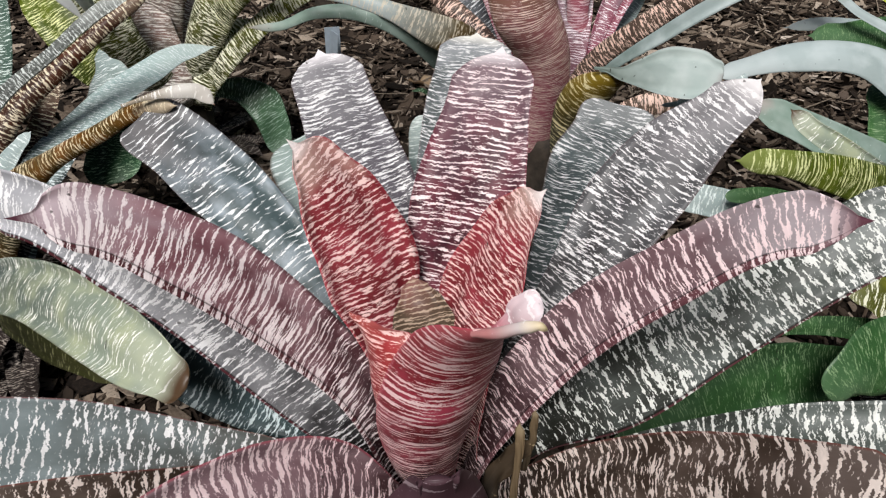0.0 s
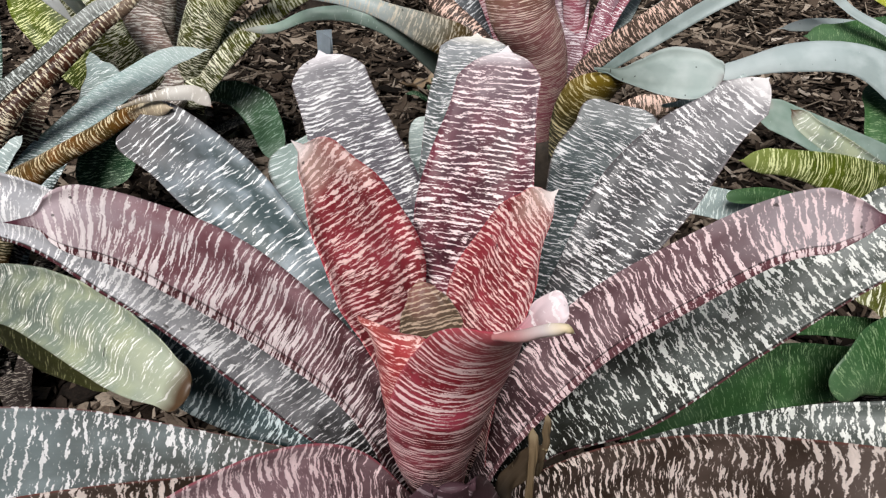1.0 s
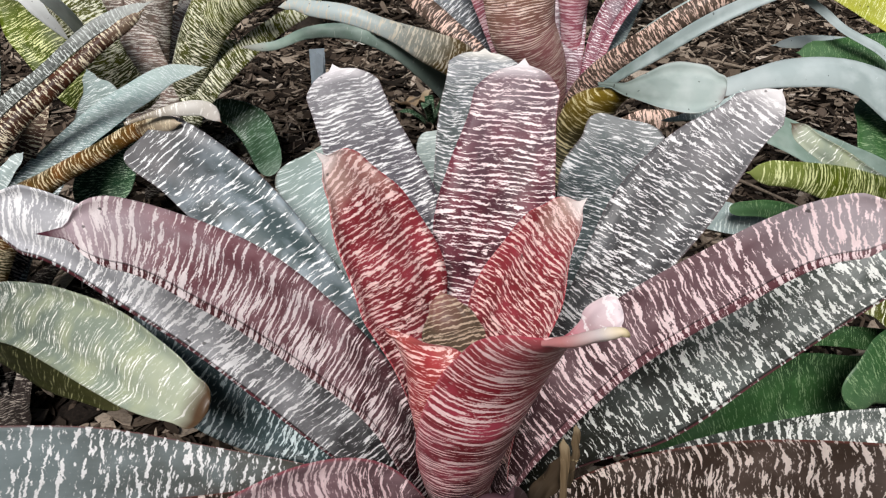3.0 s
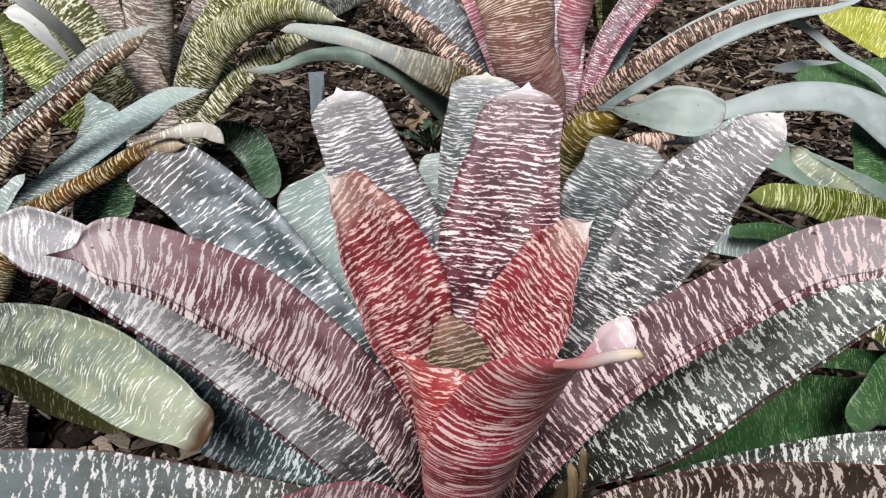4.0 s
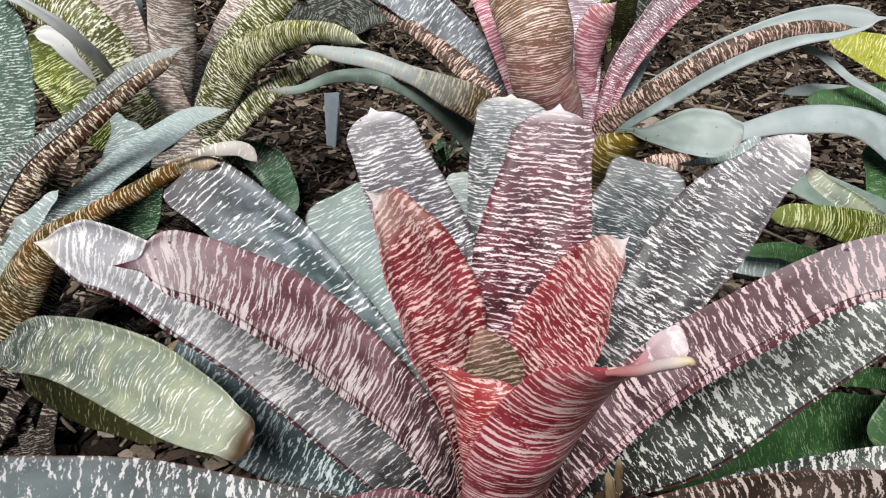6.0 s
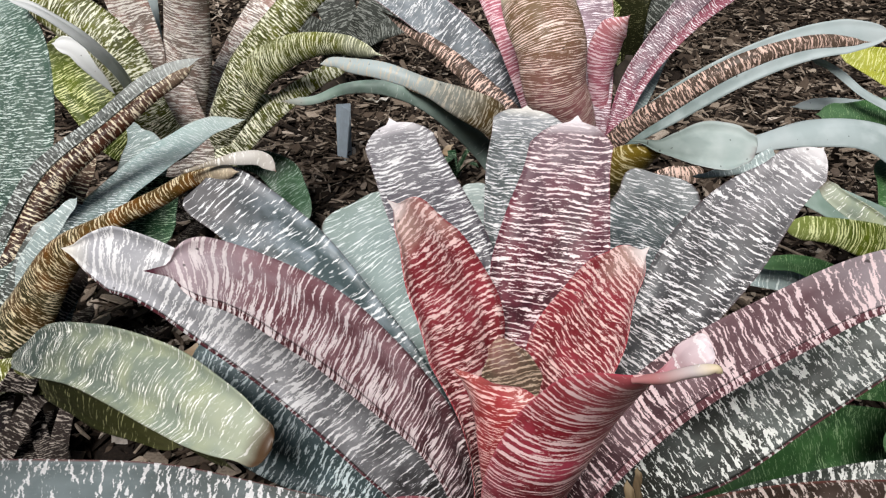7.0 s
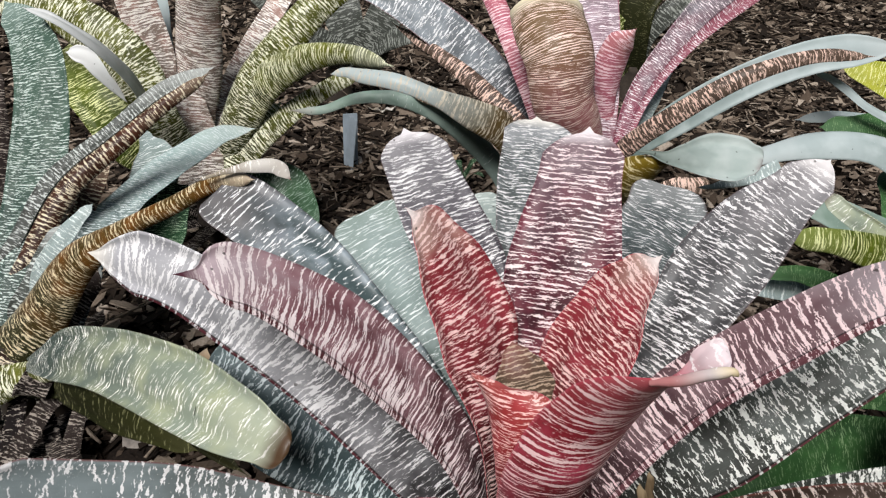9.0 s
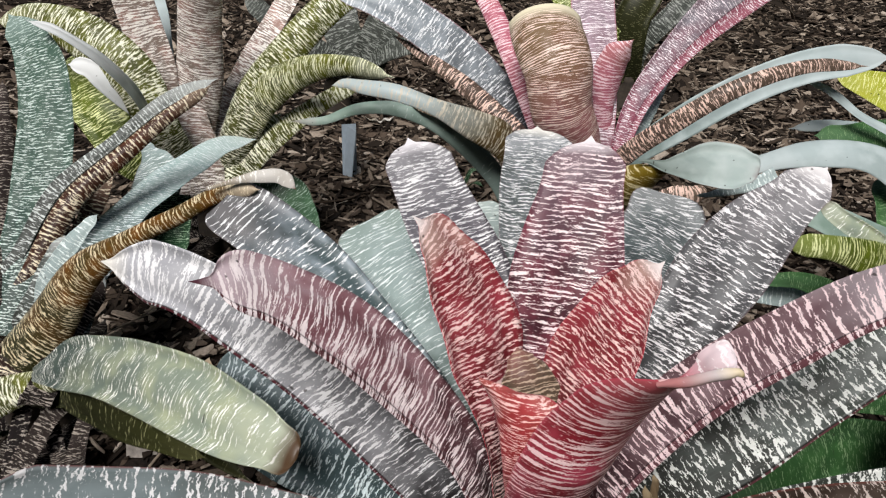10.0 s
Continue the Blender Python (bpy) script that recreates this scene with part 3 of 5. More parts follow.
def plain_material(name, colour, rough=0.5, vary=0.25, scale=80.0):
    g = Nodes(name)
    n = g.noise(g.add("NewGeometry").outputs["Position"], scale, 4.0, 0.6)
    g.put(g.bsdf.inputs["Base Color"], g.mix(g.ramp(n, 0.3, 0.7), [c * (1 - vary) for c in colour], [min(1, c * (1 + vary)) for c in colour]))
    g.put(g.bsdf.inputs["Roughness"], rough)
    g.bump(n, 0.2, 0.001)
    return g.mat


SOIL, CHIP = soil_material(), chip_material()
STEM = plain_material("stem_fibre", (0.030, 0.022, 0.015), 0.85, 0.5)
TAG = plain_material("tag_plastic", (0.36, 0.43, 0.49), 0.45, 0.12, 40.0)

GROUND = -0.16


def mesh_part(name, verts, faces, material, parent=None, label="", smooth=True):
    me = bpy.data.meshes.new(name)
    me.from_pydata([tuple(v) for v in verts], [], faces)
    for m in material if isinstance(material, (list, tuple)) else [material]:
        me.materials.append(m)
    if smooth:
        me.shade_smooth()
    ob = new(name, me)
    ob.parent = parent
    if label:
        tagged(ob, label)
    return ob


# ---- ground ----
def ground_height(x, y):
    d = noise.noise((x * 1.3, y * 1.3, 0.3)) * 0.03 + noise.noise((x * 5, y * 5, 4.0)) * 0.012
    return GROUND + d


def build_ground():
    xs = np.unique(np.concatenate([np.linspace(-60, -3, 12), np.linspace(-3, 3, 110), np.linspace(3, 60, 12)]))
    ys = np.unique(np.concatenate([np.linspace(-60, -1, 12), np.linspace(-1, 5, 110), np.linspace(5, 80, 12)]))
    verts = [(x, y, ground_height(x, y)) for y in ys for x in xs]
    k = len(xs)
    faces = [(j * k + i, j * k + i + 1, (j + 1) * k + i + 1, (j + 1) * k + i) for j in range(len(ys) - 1) for i in range(k - 1)]
    return tagged(mesh_part("ground", verts, faces, SOIL), "dark damp garden soil under bark mulch", "ground", kind="structure")


build_ground()


def build_blocker_hedge():
    """An added tall hedge ring, out of view, which blocks light from the low sky."""
    g = Nodes("blocker_green")
    n = g.noise(g.add("NewGeometry").outputs["Position"], 9.0, 6.0, 0.7)
    g.put(g.bsdf.inputs["Base Color"], g.mix(g.ramp(n, 0.35, 0.65), (0.012, 0.022, 0.009), (0.05, 0.085, 0.03)))
    g.put(g.bsdf.inputs["Roughness"], 0.8)
    verts, faces, k = [], [], 96
    for r0, h in ((7.0, -0.4), (7.0, 4.6), (8.2, 4.6), (8.2, -0.4)):
        for a in range(k):
            an = a / k * math.tau
            r = r0 + 0.35 * noise.noise((math.cos(an) * 6, math.sin(an) * 6, h))
            verts.append((r * math.cos(an), 0.8 + r * math.sin(an), h + 0.25 * noise.noise((an * 5, h, 2.0))))
    for i in range(3):
        for a in range(k):
            b = (a + 1) % k
            faces.append((i * k + a, i * k + b, (i + 1) * k + b, (i + 1) * k + a))
    return tagged(mesh_part("backdrop", verts, faces, g.mat), "unseen dark green hedge ring added to block low sky light", "hedge", kind="structure")


build_blocker_hedge()


def build_chips(rng, count, box, size, name, tilt=0.28, slim=0.45, fray=0.3):
    """Loose splinters of bark, each a thin uneven slab, lying at random."""
    verts, faces = [], []
    for _ in range(count):
        x, y = rng.uniform(box[0], box[1]) + rng.gauss(0, fray), rng.uniform(box[2], box[3]) + rng.gauss(0, fray)
        ln = size[0] + (size[1] - size[0]) * rng.random() ** 1.8
        wd = ln * (rng.uniform(0.08, 0.22) if rng.random() < slim else rng.uniform(0.25, 0.65))
        th = rng.uniform(0.0012, 0.004)
        m = pose(x, y, ground_height(x, y) + rng.uniform(0.001, 0.016), math.degrees(rng.gauss(0, tilt)), math.degrees(rng.gauss(0, tilt)), rng.uniform(0, 360))
        b = len(verts)
        ring = []
        for a in range(6):
            an = a * math.pi / 3 + rng.uniform(-0.3, 0.3)
            rr = rng.uniform(0.7, 1.15)
            ring.append((math.cos(an) * ln / 2 * rr, math.sin(an) * wd / 2 * rr))
        bend = rng.uniform(-4, 4)
        for z in (0, th):
            for px, py in ring:
                verts.append(m @ Vector((px, py, z + bend * px * px)))
        faces.append(tuple(b + 5 - i for i in range(6)))
        faces.append(tuple(b + 6 + i for i in range(6)))
        faces += [(b + i, b + (i + 1) % 6, b + 6 + (i + 1) % 6, b + 6 + i) for i in range(6)]
    ob = mesh_part(name, verts, faces, CHIP, smooth=False)
    return tagged(ob, "layer of loose brown bark chips and splinters", "mulch", kind="stuff")


rng = random.Random(4)
build_chips(rng, 36000, (-1.5, 1.7, 0.1, 2.35), (0.008, 0.055), "bark_mulch")
build_chips(rng, 17000, (-2.4, 3.0, 2.2, 5.0), (0.02, 0.08), "bark_mulch")
build_chips(rng, 14000, (-2.8, 3.2, -1.2, 5.2), (0.025, 0.09), "bark_mulch", fray=0.7)
build_chips(rng, 34000, (-5.6, 5.6, -3.6, 6.6), (0.04, 0.13), "bark_mulch", fray=0.5)
build_chips(rng, 4200, (-1.6, 2.0, 1.15, 3.6), (0.03, 0.085), "bark_mulch", 0.5)
build_chips(rng, 5200, (-1.6, 2.0, 0.95, 3.2), (0.03, 0.13), "bark_mulch", 0.4, 1.0)


# ---- plants ----
def plant(label, at, group=""):
    ob = new("bromeliad")
    ob.location = (at[0], at[1], ground_height(at[0], at[1]))
    tagged(ob, label, "plant", group or "bromeliads in the bed")
    return ob


def spline(points, n):
    """A smooth curve through the rows of an array, by arc length of its first three columns."""
    p = np.array(points, float)
    d = np.concatenate([[0], np.cumsum(np.linalg.norm(np.diff(p[:, :3], axis=0), axis=1))])
    d /= d[-1]
    m = np.gradient(p, d, axis=0) if len(p) > 2 else np.repeat((p[1:] - p[:1]), 2, axis=0)
    out = []
    for u in 1 - (1 - np.linspace(0, 1, n)) ** 1.45:
        i = min(max(int(np.searchsorted(d, u, side="right")) - 1, 0), len(d) - 2)
        h = d[i + 1] - d[i]
        t = (u - d[i]) / h
        out.append((2 * t**3 - 3 * t**2 + 1) * p[i] + (t**3 - 2 * t**2 + t) * h * m[i] + (-2 * t**3 + 3 * t**2) * p[i + 1] + (t**3 - t**2) * h * m[i + 1])
    return np.array(out), d


def leaf(parent, kind, cup, stations, p=2.2, u0=None, wave=0.0, rows=64, cols=14, thick=0.0016, lip=0.0, lip0=0.80, neck=0.84, straight=0.0, grain=1.0):
    """A strap leaf. Stations (x, y, z, width, azimuth and rise of its right-hand side) run from base to tip; cup lifts the edges."""
    full = []
    for x, y, z, w, a, e in stations:
        a, e = radians(a), radians(e)
        full.append((x, y, z, w, math.cos(a) * math.cos(e), math.sin(a) * math.cos(e), math.sin(e)))
    full[-1] = full[-1][:3] + (full[-2][3],) + full[-1][4:]
    c, d = spline(full, rows)
    u0 = d[-2] if u0 is None else u0
    tang = np.gradient(c[:, :3], axis=0)
    length = float(np.sum(np.linalg.norm(np.diff(c[:, :3], axis=0), axis=1)))
    top, bottom, uv, share = [], [], [], []
    phi = 2 * math.atan(2 * abs(cup))
    k = cols + 1
    axis = Vector(c[int((straight or 0.75) * rows), :3] - c[int(0.1 * rows), :3]).normalized()
    for i in range(rows):
        u = 1 - (1 - i / (rows - 1)) ** 1.45
        t = Vector(tang[i]).normalized()
        s = Vector(c[i, 4:7])
        if not straight:
            s = (s - t * s.dot(t)).normalized()
        n = s.cross(t).normalized()
        v = max(0.0, (u - u0) / (1 - u0))
        if p < 0:
            f = max(0.0, 1 - v ** -p) ** (-1 / p) + 0.01
        else:
            # rounded shoulders that sweep up into a slim point
            a, b = max(0.0, 1 - (v / neck) ** p) ** (1 / p), 1.3 * (1 - v) ** 1.1 * min(1.0, 0.16 / (1 - neck))
            f = min(1.0, (a ** 4 + b ** 4) ** 0.25) if v > 0 else 1.0
        w = max(c[i, 3], 0.004) * f
        radius = w / 2 / (math.sin(phi) if phi < math.pi / 2 else 1)
        sag = radius * (1 - math.cos(phi))
        for j in range(k):
            q = 2 * j / cols - 1
            lift = math.copysign(radius * (1 - math.cos(q * phi)) - 0.4 * sag, cup) + 0.010 * w * math.cos(3 * q + 9 * u) + (0.02 + wave) * w * q * abs(q) * math.sin(19 * u + 2 * q + 40 * full[0][0])
            if cup < 0:
                lift = -(radius * (1 - math.cos(q * phi)) - 0.4 * sag) + 0.010 * w * math.cos(3 * q + 9 * u)
            if lip * q > lip0 - 0.04:
                lift -= 0.4 * w * (lip * q - lip0 + 0.04) ** 1.4
            pt = Vector(c[i, :3]) + s * (radius * math.sin(q * phi)) + n * lift
            th = thick * (1 - 0.7 * q * q) * min(1, f + 0.2)
            top.append(pt + n * th / 2)
            bottom.append(pt - n * th / 2)
            uv.append((q * w / 2, (pt - Vector(c[0, :3])).dot(axis) if straight else u * length))
            uv[-1] = (uv[-1][0] * grain ** 0.5, uv[-1][1] * grain)
            share.append((q, u))
    verts = top + bottom
    o = rows * k
    faces = []
    for i in range(rows - 1):
        for j in range(cols):
            a, b, cc, dd = i * k + j, i * k + j + 1, (i + 1) * k + j + 1, (i + 1) * k + j
            faces.append((a, b, cc, dd))
            faces.append((o + a, o + dd, o + cc, o + b))
        a, dd = i * k, (i + 1) * k
        faces.append((a, dd, o + dd, o + a))
        a, dd = i * k + cols, (i + 1) * k + cols
        faces.append((dd, a, o + a, o + dd))
    ob = mesh_part("leaf", verts, faces, MAT[kind], None, LEAF_LABEL[kind])
    me = ob.data
    idx = np.empty(len(me.loops), dtype=np.int32)
    me.loops.foreach_get("vertex_index", idx)
    for name, data in (("metres", uv), ("share", share)):
        layer = me.uv_layers.new(name=name)
        layer.data.foreach_set("uv", np.array(data + data, dtype=np.float32)[idx].ravel())
    ob.parent = parent
    ob.matrix_parent_inverse = Matrix.Translation(parent.location).inverted()
    return ob


main = plant("large banded bromeliad with maroon, pink and slate leaves in open rosette", (0.0, 0.485))
west = plant("bromeliad with grey-green and brown banded arching leaves in mulch", (-0.66, 0.88))
back = plant("dusty olive banded bromeliad with upright leaves in bark mulch", (-0.56, 1.5))
rear = plant("rosy bronze banded bromeliad with upright vase of leaves", (0.17, 1.26))
east = plant("green bromeliad with pale arching strap leaves in mulch", (0.74, 0.98))
corner = plant("low bromeliad with plain dark green leaves", (0.56, 0.62))
far_left = plant("dull grey-green bromeliad far back in the bed", (-0.42, 2.5))
far_right = plant("dull yellow-green bromeliad far back in the bed", (0.6, 2.55))

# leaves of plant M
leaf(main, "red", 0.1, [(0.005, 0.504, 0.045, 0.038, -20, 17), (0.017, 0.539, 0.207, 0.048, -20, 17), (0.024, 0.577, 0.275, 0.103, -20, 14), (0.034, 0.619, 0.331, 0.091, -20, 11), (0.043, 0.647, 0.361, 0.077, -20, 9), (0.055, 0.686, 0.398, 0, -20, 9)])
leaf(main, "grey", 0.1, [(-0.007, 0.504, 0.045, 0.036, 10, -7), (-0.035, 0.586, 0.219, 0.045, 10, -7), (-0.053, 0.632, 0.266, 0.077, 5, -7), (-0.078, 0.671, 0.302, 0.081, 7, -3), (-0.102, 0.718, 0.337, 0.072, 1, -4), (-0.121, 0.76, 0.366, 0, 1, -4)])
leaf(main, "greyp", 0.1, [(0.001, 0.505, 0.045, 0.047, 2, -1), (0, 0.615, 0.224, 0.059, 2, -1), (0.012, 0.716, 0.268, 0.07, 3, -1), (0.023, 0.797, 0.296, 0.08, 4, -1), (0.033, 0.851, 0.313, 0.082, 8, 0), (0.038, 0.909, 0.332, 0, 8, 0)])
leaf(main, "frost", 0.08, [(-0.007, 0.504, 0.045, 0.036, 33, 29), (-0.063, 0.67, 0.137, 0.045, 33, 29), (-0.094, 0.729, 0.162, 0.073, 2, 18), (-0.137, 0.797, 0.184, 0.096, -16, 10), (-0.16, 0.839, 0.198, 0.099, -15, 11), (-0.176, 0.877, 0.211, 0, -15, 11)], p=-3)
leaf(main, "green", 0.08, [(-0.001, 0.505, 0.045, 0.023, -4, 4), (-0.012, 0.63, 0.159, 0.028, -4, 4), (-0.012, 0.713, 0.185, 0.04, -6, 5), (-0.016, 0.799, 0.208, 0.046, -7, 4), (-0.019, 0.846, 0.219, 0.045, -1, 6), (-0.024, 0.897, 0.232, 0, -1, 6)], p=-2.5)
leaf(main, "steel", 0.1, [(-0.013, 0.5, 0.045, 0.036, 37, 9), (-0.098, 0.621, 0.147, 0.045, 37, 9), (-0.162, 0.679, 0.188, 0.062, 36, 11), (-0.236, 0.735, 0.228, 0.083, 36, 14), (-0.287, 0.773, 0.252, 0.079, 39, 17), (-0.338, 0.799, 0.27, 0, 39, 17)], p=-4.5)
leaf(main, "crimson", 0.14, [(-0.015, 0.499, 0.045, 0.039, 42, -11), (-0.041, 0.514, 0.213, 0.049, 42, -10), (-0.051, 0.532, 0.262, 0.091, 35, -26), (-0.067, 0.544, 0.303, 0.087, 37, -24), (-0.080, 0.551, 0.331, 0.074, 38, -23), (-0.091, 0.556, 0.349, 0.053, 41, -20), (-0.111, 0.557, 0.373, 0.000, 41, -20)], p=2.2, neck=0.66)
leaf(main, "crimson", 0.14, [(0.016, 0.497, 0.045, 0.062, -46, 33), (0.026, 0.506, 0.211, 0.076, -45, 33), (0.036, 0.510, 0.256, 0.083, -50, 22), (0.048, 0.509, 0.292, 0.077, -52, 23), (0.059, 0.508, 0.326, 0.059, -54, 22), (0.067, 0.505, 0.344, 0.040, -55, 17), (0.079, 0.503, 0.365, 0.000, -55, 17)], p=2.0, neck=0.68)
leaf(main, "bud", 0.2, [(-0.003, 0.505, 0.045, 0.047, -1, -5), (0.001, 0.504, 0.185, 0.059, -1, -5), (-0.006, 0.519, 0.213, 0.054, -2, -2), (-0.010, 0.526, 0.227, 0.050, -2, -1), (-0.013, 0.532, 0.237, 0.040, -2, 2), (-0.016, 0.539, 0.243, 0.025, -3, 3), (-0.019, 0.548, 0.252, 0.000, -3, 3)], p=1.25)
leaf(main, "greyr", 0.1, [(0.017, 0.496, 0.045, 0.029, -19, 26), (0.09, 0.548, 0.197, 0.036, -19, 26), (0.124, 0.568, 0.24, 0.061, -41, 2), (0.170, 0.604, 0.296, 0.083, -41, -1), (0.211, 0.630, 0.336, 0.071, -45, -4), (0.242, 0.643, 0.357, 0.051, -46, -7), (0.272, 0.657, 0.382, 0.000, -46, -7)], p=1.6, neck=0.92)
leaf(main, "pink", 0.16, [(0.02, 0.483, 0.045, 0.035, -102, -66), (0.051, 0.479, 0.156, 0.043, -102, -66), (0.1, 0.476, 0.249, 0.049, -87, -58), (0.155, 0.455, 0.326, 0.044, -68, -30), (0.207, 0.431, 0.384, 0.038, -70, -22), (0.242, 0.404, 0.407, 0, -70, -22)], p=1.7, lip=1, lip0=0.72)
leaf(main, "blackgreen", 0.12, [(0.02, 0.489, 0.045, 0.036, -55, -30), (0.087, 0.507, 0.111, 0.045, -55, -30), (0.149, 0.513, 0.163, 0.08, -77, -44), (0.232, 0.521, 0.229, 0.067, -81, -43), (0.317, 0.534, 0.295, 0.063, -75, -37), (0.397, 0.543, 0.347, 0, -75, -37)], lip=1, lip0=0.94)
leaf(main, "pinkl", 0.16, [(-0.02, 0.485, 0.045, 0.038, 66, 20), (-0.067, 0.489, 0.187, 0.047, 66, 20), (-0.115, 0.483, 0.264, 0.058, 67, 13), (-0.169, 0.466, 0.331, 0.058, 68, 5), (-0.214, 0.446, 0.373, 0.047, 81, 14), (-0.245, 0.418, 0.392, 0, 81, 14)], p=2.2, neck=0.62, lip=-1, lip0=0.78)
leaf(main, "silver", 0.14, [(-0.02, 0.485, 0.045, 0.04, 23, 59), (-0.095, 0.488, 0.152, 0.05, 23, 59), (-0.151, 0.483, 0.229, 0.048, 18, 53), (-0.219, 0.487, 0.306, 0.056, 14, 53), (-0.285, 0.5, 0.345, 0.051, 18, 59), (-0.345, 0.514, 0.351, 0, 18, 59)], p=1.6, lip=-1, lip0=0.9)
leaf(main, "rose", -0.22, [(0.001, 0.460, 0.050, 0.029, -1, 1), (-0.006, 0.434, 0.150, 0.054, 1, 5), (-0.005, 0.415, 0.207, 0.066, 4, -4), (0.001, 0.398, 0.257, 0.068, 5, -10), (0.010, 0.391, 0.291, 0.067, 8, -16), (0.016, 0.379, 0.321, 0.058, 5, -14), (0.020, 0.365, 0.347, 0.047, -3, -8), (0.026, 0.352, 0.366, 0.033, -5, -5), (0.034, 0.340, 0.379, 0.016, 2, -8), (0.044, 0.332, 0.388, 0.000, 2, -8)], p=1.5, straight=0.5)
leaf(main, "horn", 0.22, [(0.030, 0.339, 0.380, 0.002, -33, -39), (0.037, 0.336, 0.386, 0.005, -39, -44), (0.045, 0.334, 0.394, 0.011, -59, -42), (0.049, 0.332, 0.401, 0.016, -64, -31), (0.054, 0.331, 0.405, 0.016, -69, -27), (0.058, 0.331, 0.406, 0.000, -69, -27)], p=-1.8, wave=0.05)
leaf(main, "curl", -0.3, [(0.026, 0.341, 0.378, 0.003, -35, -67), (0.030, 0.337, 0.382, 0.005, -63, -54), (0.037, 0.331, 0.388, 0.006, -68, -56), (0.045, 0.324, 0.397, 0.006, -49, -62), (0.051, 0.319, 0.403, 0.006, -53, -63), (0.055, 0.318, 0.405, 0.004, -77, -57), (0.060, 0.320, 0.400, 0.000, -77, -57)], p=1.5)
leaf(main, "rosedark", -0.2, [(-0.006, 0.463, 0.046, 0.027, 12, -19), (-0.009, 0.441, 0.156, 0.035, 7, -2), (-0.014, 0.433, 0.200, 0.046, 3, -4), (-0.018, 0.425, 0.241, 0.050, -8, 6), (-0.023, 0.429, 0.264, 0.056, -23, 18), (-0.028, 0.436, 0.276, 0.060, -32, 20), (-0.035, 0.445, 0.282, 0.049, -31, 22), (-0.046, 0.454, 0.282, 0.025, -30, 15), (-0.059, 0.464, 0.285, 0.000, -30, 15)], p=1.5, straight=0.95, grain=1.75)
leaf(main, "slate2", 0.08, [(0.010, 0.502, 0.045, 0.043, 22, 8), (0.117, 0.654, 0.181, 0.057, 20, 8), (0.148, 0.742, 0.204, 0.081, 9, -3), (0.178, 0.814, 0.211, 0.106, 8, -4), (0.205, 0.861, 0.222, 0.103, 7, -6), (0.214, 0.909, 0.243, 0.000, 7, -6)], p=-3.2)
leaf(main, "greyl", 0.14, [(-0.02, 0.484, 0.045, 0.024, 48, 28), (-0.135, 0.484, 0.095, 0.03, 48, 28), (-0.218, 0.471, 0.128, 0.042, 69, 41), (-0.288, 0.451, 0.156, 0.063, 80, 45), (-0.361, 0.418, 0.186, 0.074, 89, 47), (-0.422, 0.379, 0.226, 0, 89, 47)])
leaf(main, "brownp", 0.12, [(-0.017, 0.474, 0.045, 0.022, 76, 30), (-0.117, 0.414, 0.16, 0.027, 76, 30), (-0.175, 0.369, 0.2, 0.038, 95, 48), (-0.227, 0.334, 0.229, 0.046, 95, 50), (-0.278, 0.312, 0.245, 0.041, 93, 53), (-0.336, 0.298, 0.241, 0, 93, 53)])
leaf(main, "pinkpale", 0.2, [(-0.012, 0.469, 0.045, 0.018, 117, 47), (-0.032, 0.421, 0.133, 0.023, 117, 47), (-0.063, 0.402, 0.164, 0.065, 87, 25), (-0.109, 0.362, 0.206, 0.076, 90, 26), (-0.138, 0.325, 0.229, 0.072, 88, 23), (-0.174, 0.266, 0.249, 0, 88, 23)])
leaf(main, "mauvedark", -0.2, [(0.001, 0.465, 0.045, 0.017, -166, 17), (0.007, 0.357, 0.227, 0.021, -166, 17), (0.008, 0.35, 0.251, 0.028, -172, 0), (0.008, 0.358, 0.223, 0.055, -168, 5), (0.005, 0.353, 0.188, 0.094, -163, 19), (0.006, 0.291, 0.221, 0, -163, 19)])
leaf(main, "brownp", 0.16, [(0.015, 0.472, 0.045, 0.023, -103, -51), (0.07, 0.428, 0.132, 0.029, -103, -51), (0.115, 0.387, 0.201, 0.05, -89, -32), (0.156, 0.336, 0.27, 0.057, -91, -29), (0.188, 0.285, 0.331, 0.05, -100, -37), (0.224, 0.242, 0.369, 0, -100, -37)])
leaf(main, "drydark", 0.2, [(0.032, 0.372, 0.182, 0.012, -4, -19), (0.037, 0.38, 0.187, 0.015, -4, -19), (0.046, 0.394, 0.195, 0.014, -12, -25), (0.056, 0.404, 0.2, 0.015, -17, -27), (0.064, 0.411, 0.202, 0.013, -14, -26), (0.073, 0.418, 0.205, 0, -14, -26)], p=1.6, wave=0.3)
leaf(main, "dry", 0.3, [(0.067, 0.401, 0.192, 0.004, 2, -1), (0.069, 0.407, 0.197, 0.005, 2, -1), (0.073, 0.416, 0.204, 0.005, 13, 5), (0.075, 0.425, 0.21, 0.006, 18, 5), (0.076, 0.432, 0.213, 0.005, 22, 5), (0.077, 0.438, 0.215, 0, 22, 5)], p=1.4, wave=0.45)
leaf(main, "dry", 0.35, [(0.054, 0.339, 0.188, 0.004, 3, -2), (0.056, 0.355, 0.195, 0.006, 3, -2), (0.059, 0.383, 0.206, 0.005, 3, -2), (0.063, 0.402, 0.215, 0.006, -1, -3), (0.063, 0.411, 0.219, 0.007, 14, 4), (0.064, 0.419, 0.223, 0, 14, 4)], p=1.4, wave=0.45)
